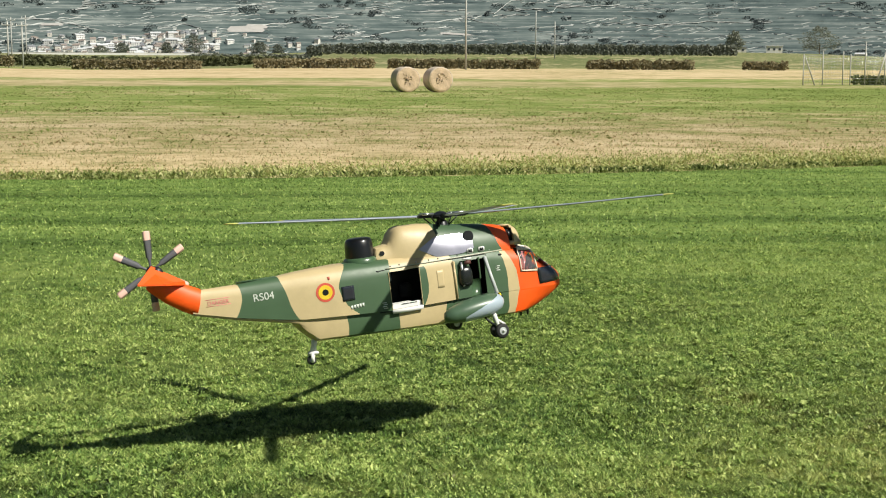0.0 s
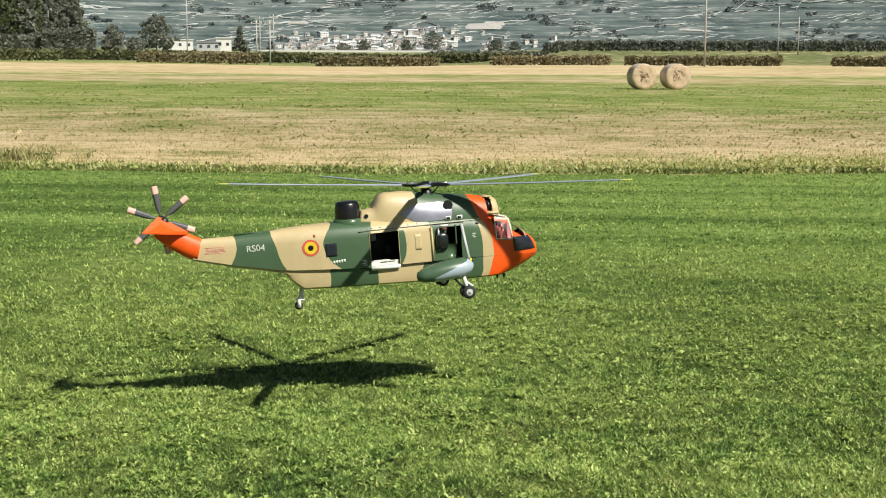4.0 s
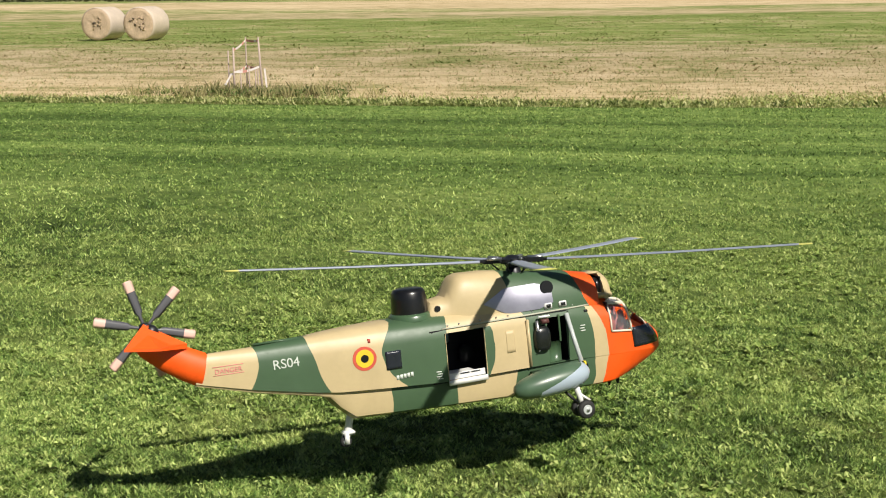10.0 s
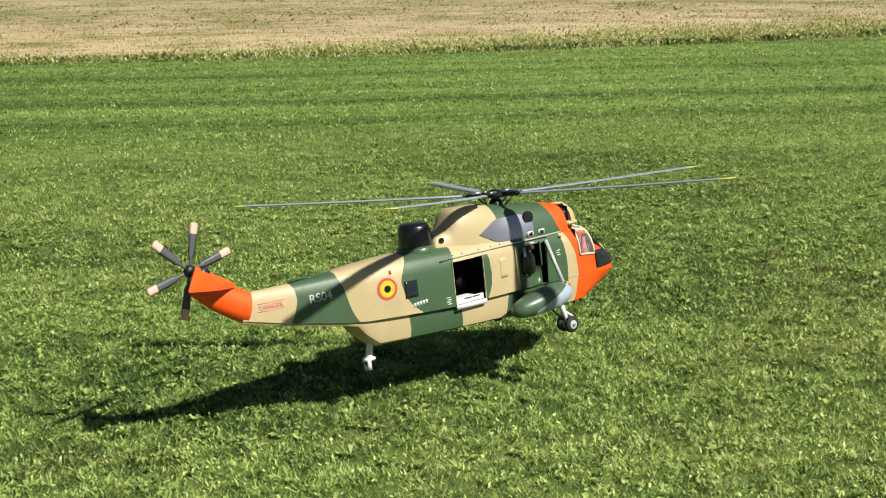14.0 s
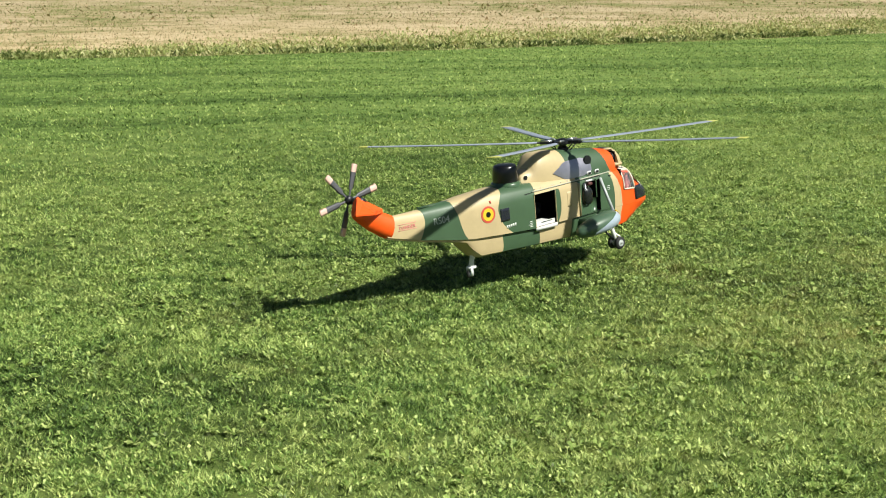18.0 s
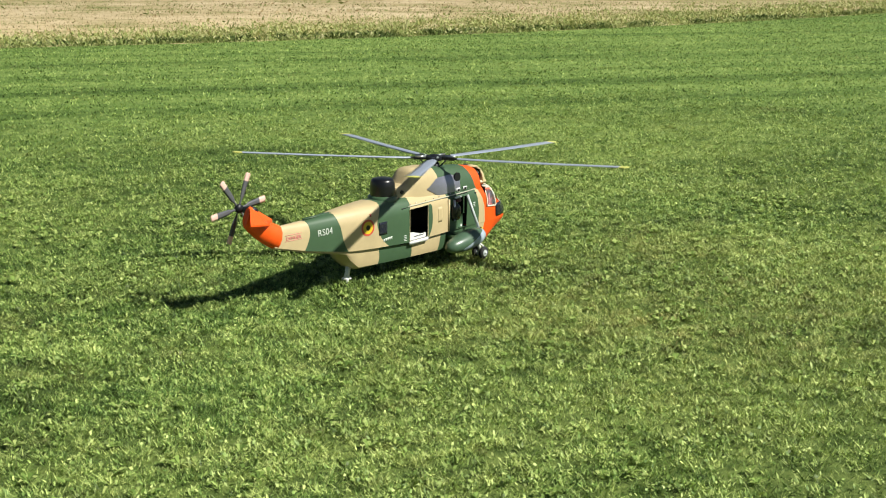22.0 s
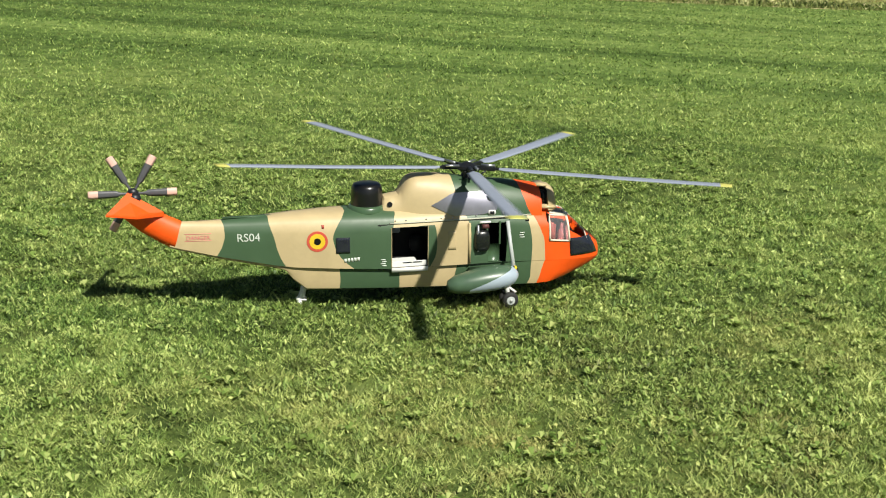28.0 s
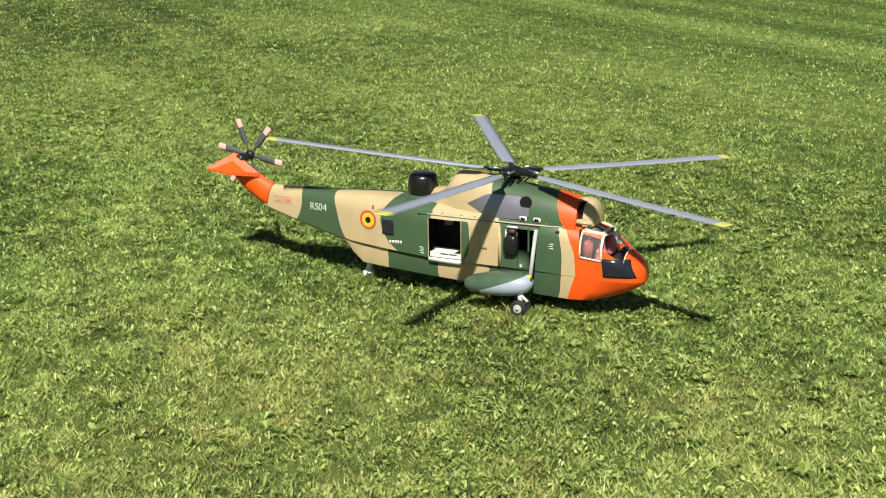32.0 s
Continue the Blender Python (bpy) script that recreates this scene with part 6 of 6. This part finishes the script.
def cockpit(parent):
    for side in (-1, 1):
        framed("side_window", ((0.171, 0.262), (0.256, 0.252), (0.249, 0.346), (0.172, 0.358)), M_GLASS, M_FRAME, parent, side)
        framed("roof_window", ((0.178, 0.363), (0.246, 0.350), (0.248, 0.358), (0.205, 0.372)), M_TINT, M_FRAME, parent, side)
        # Red seats, pink headrests and turned shapes stand in for pilot dolls.
        part("pilot_seat", box((0.030, 0.055, 0.085), (0.190, side * 0.050, 0.275), 0.008), M_SEAT, parent, "red seat-like block standing for a pilot doll")
        part("pilot_doll", lathe([(0.0, 0.0), (0.020, 0.002), (0.024, 0.020), (0.018, 0.045), (0.012, 0.056), (0.013, 0.072), (0.0, 0.082)], at=(0.238, side * 0.046, 0.236), sides=12), M_PINK, parent, "plain pinkish shape of a seated pilot doll")
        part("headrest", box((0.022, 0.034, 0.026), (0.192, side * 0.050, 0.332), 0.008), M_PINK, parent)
    part("cockpit_wall", box((0.078, 0.003, 0.085), (0.214, 0.088, 0.272)), M_STRUT, parent, "pale grey inner cockpit wall", False)
    part("cockpit_floor", box((0.14, 0.19, 0.006), (0.235, 0, 0.228)), M_INSIDE, parent, "", False)
    part("cockpit_bulkhead", box((0.004, 0.20, 0.13), (0.166, 0, 0.30)), M_INSIDE, parent, "", False)
    panel("nose_window", ((0.264, 0.190), (0.386, 0.190), (0.356, station(0.356)[0] - 0.008), (0.257, 0.262)), M_SMOKED, parent, 0.004, label="dark lower nose window")
    panel("nose_window", ((0.264, 0.190), (0.386, 0.190), (0.356, station(0.356)[0] - 0.008), (0.257, 0.262)), M_SMOKED, parent, 0.004, 1, label="dark lower nose window")
    part("instrument_panel", box((0.03, 0.15, 0.035), (0.290, 0, 0.240), 0.006), M_INSIDE, parent)
    part("wiper", tube([(0.33, -0.03, 0.278), (0.295, -0.05, 0.300)], [0.0015, 0.0012], 5), M_DARK, parent)
    for x in (0.190, 0.225):
        part("belly_aerial", lathe([(0.0, -0.018), (0.004, -0.016), (0.008, 0.004)], at=(x, -0.03, 0.068), sides=10), M_DARK, parent)


def rotor_blade(parent, angle, cone):
    """One main blade with its dark root cuff and yellow tip."""
    bm = bmesh.new()
    rings = []
    sections = ((0.085, 0.014, 0.006), (0.125, 0.016, 0.006), (0.150, 0.056, 0.0055), (0.30, 0.064, 0.005), (0.6, 0.064, 0.0045), (0.972, 0.064, 0.004), (0.974, 0.064, 0.004), (1.012, 0.062, 0.003), (1.018, 0.054, 0.002))
    for r, c, h in sections:
        z = math.tan(radians(cone)) * r + 0.012 * (r - 0.3) * max(0, r - 0.3)
        rings.append([bm.verts.new((r, c * (0.5 - u), z + h * v)) for u, v in ((0.0, 0.0), (0.12, 0.8), (0.35, 1.0), (0.75, 0.45), (1.0, 0.0), (0.75, -0.45), (0.35, -0.8), (0.12, -0.7))])
    for i, (r1, r2) in enumerate(zip(rings, rings[1:])):
        for k in range(8):
            face = bm.faces.new((r1[k], r1[(k + 1) % 8], r2[(k + 1) % 8], r2[k]))
            face.material_index = 1 if i >= 6 else 2 if i < 1 else 0
    bm.faces.new(rings[0])
    bm.faces.new(rings[-1]).material_index = 1
    me_name = part("rotor_blade", bm, None, parent, "slender grey rotor blade with yellow tip")
    for m in (M_BLADE, M_TIP, M_DARK):
        me_name.data.materials.append(m)
    me_name.matrix_basis = pose(0, 0, 0, 0, 0, angle)
    return me_name


def main_rotor(parent):
    bm = lathe([(0.0, -0.030), (0.016, -0.030), (0.018, -0.012), (0.040, -0.010), (0.046, -0.004), (0.046, 0.006), (0.030, 0.012), (0.014, 0.020), (0.0, 0.022)], sides=20)
    for k in range(5):
        arm = box((0.085, 0.020, 0.016), (0.070, 0, 0.002), 0.003)
        me = bpy.data.meshes.new("arm")
        bmesh.ops.rotate(arm, verts=arm.verts, cent=(0, 0, 0), matrix=Matrix.Rotation(radians(72 * k), 3, "Z"))
        arm.to_mesh(me)
        arm.free()
        bm.from_mesh(me)
        bpy.data.meshes.remove(me)
    hub = part("main_rotor", bm, M_DARK, parent, "dark metal rotor hub with five long blades", False)
    for k in range(5):
        rotor_blade(hub, 72 * k, 1.2)
        part("damper", tube([(0.05, 0.022, 0.010), (0.105, 0.022, 0.012)], [0.006, 0.005], 8), M_STEEL, hub).matrix_basis = pose(0, 0, 0, 0, 0, 72 * k)
        part("pitch_link", tube([(0.035, -0.018, -0.040), (0.075, -0.022, -0.004)], [0.003, 0.003], 6), M_DARK, hub).matrix_basis = pose(0, 0, 0, 0, 0, 72 * k)
    return hub


def tail_rotor(parent):
    bm = lathe([(0.0, -0.014), (0.018, -0.014), (0.022, 0.0), (0.016, 0.012), (0.0, 0.016)], "Y", 16)
    hub = part("tail_rotor", bm, M_DARK, parent, "six-bladed dark tail rotor")
    for k in range(6):
        bm = bmesh.new()
        rings = []
        for r, c in ((0.018, 0.010), (0.045, 0.012), (0.058, 0.026), (0.126, 0.031), (0.127, 0.031), (0.160, 0.031), (0.164, 0.024)):
            rings.append([bm.verts.new((c * u, 0.003 * v, r)) for u, v in ((-0.5, 0), (-0.2, 1), (0.2, 0.8), (0.5, 0), (0.2, -0.8), (-0.2, -1))])
        for i, (r1, r2) in enumerate(zip(rings, rings[1:])):
            for j in range(6):
                bm.faces.new((r1[j], r1[(j + 1) % 6], r2[(j + 1) % 6], r2[j])).material_index = 1 if i >= 4 else 0
        bm.faces.new(rings[-1]).material_index = 1
        blade = part("tail_blade", bm, None, hub, "dark tail blade with pale red-white tip")
        blade.data.materials.append(M_TAILBLADE)
        blade.data.materials.append(M_TAILTIP)
        blade.matrix_basis = pose(0, 0, 0, 0, 60 * k, 0)
    return hub


def helicopter():
    heli = thing("helicopter", Matrix(), "large model helicopter in green, cream and orange camouflage over the lawn", "helicopter")
    fuselage(heli)
    cowling(heli)
    intake_shield(heli)
    cabin(heli)
    crew_door(heli)
    for side in (-1, 1):
        sponson(heli, side)
    tail(heli)
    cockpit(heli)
    part("radome", lathe([(0.064, 0.395), (0.0625, 0.44), (0.061, 0.470), (0.058, 0.492), (0.052, 0.503), (0.040, 0.507), (0.0, 0.508)], at=(-0.543, 0, 0), sides=32), M_BLACK, heli, "glossy black dorsal radome")
    part("radome_ring", lathe([(0.075, 0.400), (0.074, 0.416), (0.066, 0.424), (0.060, 0.424)], at=(-0.543, 0, 0), sides=32), M_GREEN, heli)
    panel("cabin_window", ((-0.683, 0.260), (-0.630, 0.260), (-0.630, 0.321), (-0.683, 0.321)), M_SMOKED, heli, 0.003, label="black square cabin window")
    roundel = disc("roundel", -0.753, 0.309, 0.040, M_RED, heli, 0.0012)
    disc("roundel_ring", -0.753, 0.309, 0.030, M_YELLOW, roundel, 0.0018)
    disc("roundel_centre", -0.753, 0.309, 0.013, M_BLACK, roundel, 0.0024)
    panel("small_emblem", ((-0.735, 0.358), (-0.727, 0.358), (-0.725, 0.371), (-0.735, 0.371)), M_SEAT, heli, 0.001, steps=1)
    lettering("fuselage_code", "RS04", 0.043, -1.009, 0.329, M_STENCIL, heli, 0.02, "white code letters painted on the boom")
    lettering("warning_letters", "DANGER", 0.022, -1.195, 0.335, M_PINK, heli, 0.0, "faded red warning letters")
    for z in (0.322, 0.349):
        panel("warning_border", ((-1.245, z), (-1.145, z), (-1.145, z + 0.002), (-1.245, z + 0.002)), M_PINK, heli, 0.0008, steps=2)
    for k in range(5):
        x, z = -0.652 + k * 0.0125, 0.222 + k * 0.001
        panel("stencil_mark", ((x, z), (x + 0.0095, z), (x + 0.0095, z + 0.015), (x, z + 0.015)), M_STENCIL, heli, 0.0008, steps=1)
    for x, z in ((-0.512, 0.224), (-0.508, 0.216), (-0.512, 0.208), (-0.508, 0.200), (0.046, 0.298), (0.043, 0.289), (0.046, 0.280)):
        panel("stencil_mark", ((x, z), (x + 0.019, z), (x + 0.019, z + 0.004), (x, z + 0.004)), M_STENCIL, heli, 0.0008, steps=1)
    panel("access_hatch", ((-0.245, 0.248), (-0.213, 0.248), (-0.213, 0.325), (-0.245, 0.325)), M_BODY, heli, 0.0003)
    panel("foot_step", ((0.070, 0.345), (0.085, 0.345), (0.085, 0.352), (0.070, 0.352)), M_DARK, heli, 0.002, steps=1)
    part("boom_spine", box((0.20, 0.018, 0.006), (-1.00, 0, 0.3985), 0.002), M_GREEN, heli, "narrow spine cover along the tail boom")
    main = main_rotor(heli)
    back = tail_rotor(heli)
    return heli, main, back


# ---- flight of the helicopter ----
MAIN_PHASE = ((0, 42), (1, 36), (2, 36), (5, 1.5), (6, 60), (7, 57), (8, 40.5), (9, 46.5), (10, 33), (11, 46.5), (12, 49.5), (13, 63), (14, 66), (17, 48), (18, 63), (19, 16.5), (20, 3), (21, 27), (22, 69), (23, 15), (24, 70.5), (25, 52.5), (26, 40.5), (29, 15), (30, 57), (31, 10.5), (32, 49.5))
TAIL_PHASE = ((0, 0), (1, 45), (2, 33), (5, 3), (6, 19), (7, 39), (8, 37), (9, 33), (11, 58), (12, 23), (13, 10), (14, 15), (26, 27), (29, 32), (30, 31), (31, 13), (32, 40))


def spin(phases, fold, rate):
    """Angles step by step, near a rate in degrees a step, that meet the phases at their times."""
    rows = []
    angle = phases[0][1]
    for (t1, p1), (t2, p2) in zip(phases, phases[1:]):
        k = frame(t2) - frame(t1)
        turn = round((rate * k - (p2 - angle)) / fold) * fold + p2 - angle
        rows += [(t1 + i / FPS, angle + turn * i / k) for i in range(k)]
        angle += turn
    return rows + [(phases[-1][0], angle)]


def flight(x, y, z, yaw, pitch, roll):
    """A pose of the helicopter: heading, nose-down pitch and roll in degrees."""
    return pose(x, y, z) @ pose(0, 0, 0, 0, 0, yaw) @ pose(0, 0, 0, 0, pitch, 0) @ pose(0, 0, 0, roll) @ pose(0, -0.025, 0)


def motions():
    heli, main, back = helicopter()
    walk(heli, [
        (0, flight(2.876, 5.221, 0.485, -0.14, -4.88, -5.65)),
        (0.5, flight(3.044, 5.238, 0.457, -1.46, -4.78, -7.03)),
        (1, flight(3.105, 5.373, 0.470, -3.34, -4.77, -1.27)),
        (1.5, flight(3.059, 5.531, 0.497, -1.99, -3.90, 3.30)),
        (2, flight(2.959, 5.696, 0.494, -1.08, -4.21, -0.49)),
        (2.5, flight(2.813, 5.902, 0.479, -1.49, -4.19, -1.42)),
        (4.5, flight(1.704, 6.508, 0.540, 0.10, -3.30, -1.50)),
        (5, flight(1.227, 6.685, 0.513, 1.08, -1.36, 0.00)),
        (5.5, flight(0.773, 6.853, 0.517, 3.42, -0.35, 1.96)),
        (6, flight(0.390, 6.739, 0.537, 1.51, 0.23, 1.59)),
        (6.5, flight(0.099, 6.717, 0.508, 4.31, 0.72, 2.66)),
        (7, flight(-0.069, 6.386, 0.473, 5.96, -0.15, 1.33)),
        (7.5, flight(-0.165, 6.039, 0.435, 8.15, -0.50, 0.35)),
        (8, flight(-0.196, 5.616, 0.434, 12.89, 0.19, -0.03)),
        (8.5, flight(-0.131, 5.248, 0.460, 15.98, 1.16, -1.73)),
        (9, flight(0.057, 4.991, 0.478, 20.60, 1.86, -2.39)),
        (9.5, flight(0.394, 4.819, 0.390, 20.79, -0.19, -2.17)),
        (10, flight(0.800, 4.588, 0.222, 18.69, -2.08, -6.21)),
        (10.5, flight(1.145, 4.307, 0.177, 17.91, -2.10, -8.19)),
        (11, flight(1.399, 4.147, 0.249, 18.72, -2.39, -8.52)),
        (11.5, flight(1.563, 4.148, 0.356, 14.57, -1.19, -6.87)),
        (12, flight(1.771, 4.190, 0.374, 14.70, -2.12, -6.83)),
        (12.5, flight(1.969, 4.330, 0.307, 13.81, -2.06, -6.20)),
        (13, flight(2.132, 4.393, 0.194, 15.11, -3.14, -5.77)),
        (13.5, flight(2.267, 4.433, 0.131, 13.24, -2.54, -6.47)),
        (14, flight(2.426, 4.555, 0.173, 14.09, -1.59, -6.44)),
        (14.5, flight(2.580, 4.666, 0.295, 12.65, -1.62, -6.48)),
        (16.5, flight(3.514, 5.449, 0.065, 11.36, -4.68, -3.78)),
        (17, flight(3.644, 5.482, 0.167, 12.02, -4.00, -0.76)),
        (17.5, flight(3.843, 5.512, 0.192, 11.71, -4.18, -1.58)),
        (18, flight(4.043, 5.496, 0.140, 10.93, -3.52, -3.31)),
        (18.5, flight(4.142, 5.413, 0.108, 12.65, -3.30, -3.20)),
        (19, flight(4.320, 5.442, 0.046, 8.86, -3.22, -3.69)),
        (19.5, flight(4.412, 5.440, -0.005, 13.59, -0.68, 0.92)),
        (32, flight(4.412, 5.440, -0.005, 13.59, -0.68, 0.92)),
    ])
    for gear in heli.children:
        if gear.name.startswith("main_gear"):
            walk(gear, [(0, pose(0, 0, 0)), (18.6, pose(0, 0, 0)), (19.5, pose(0, 0, 0.034)), (32, pose(0, 0, 0.034))])
    mast = pose(*HUB) @ pose(0, 0, 0, 0, 4.0, 0) @ pose(0, 0, 0, -2.0)
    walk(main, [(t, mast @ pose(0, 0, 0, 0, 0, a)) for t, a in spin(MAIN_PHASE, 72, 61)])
    boss = pose(-1.422, 0.080, 0.492)
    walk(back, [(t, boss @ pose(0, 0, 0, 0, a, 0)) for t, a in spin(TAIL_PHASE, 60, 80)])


motions()
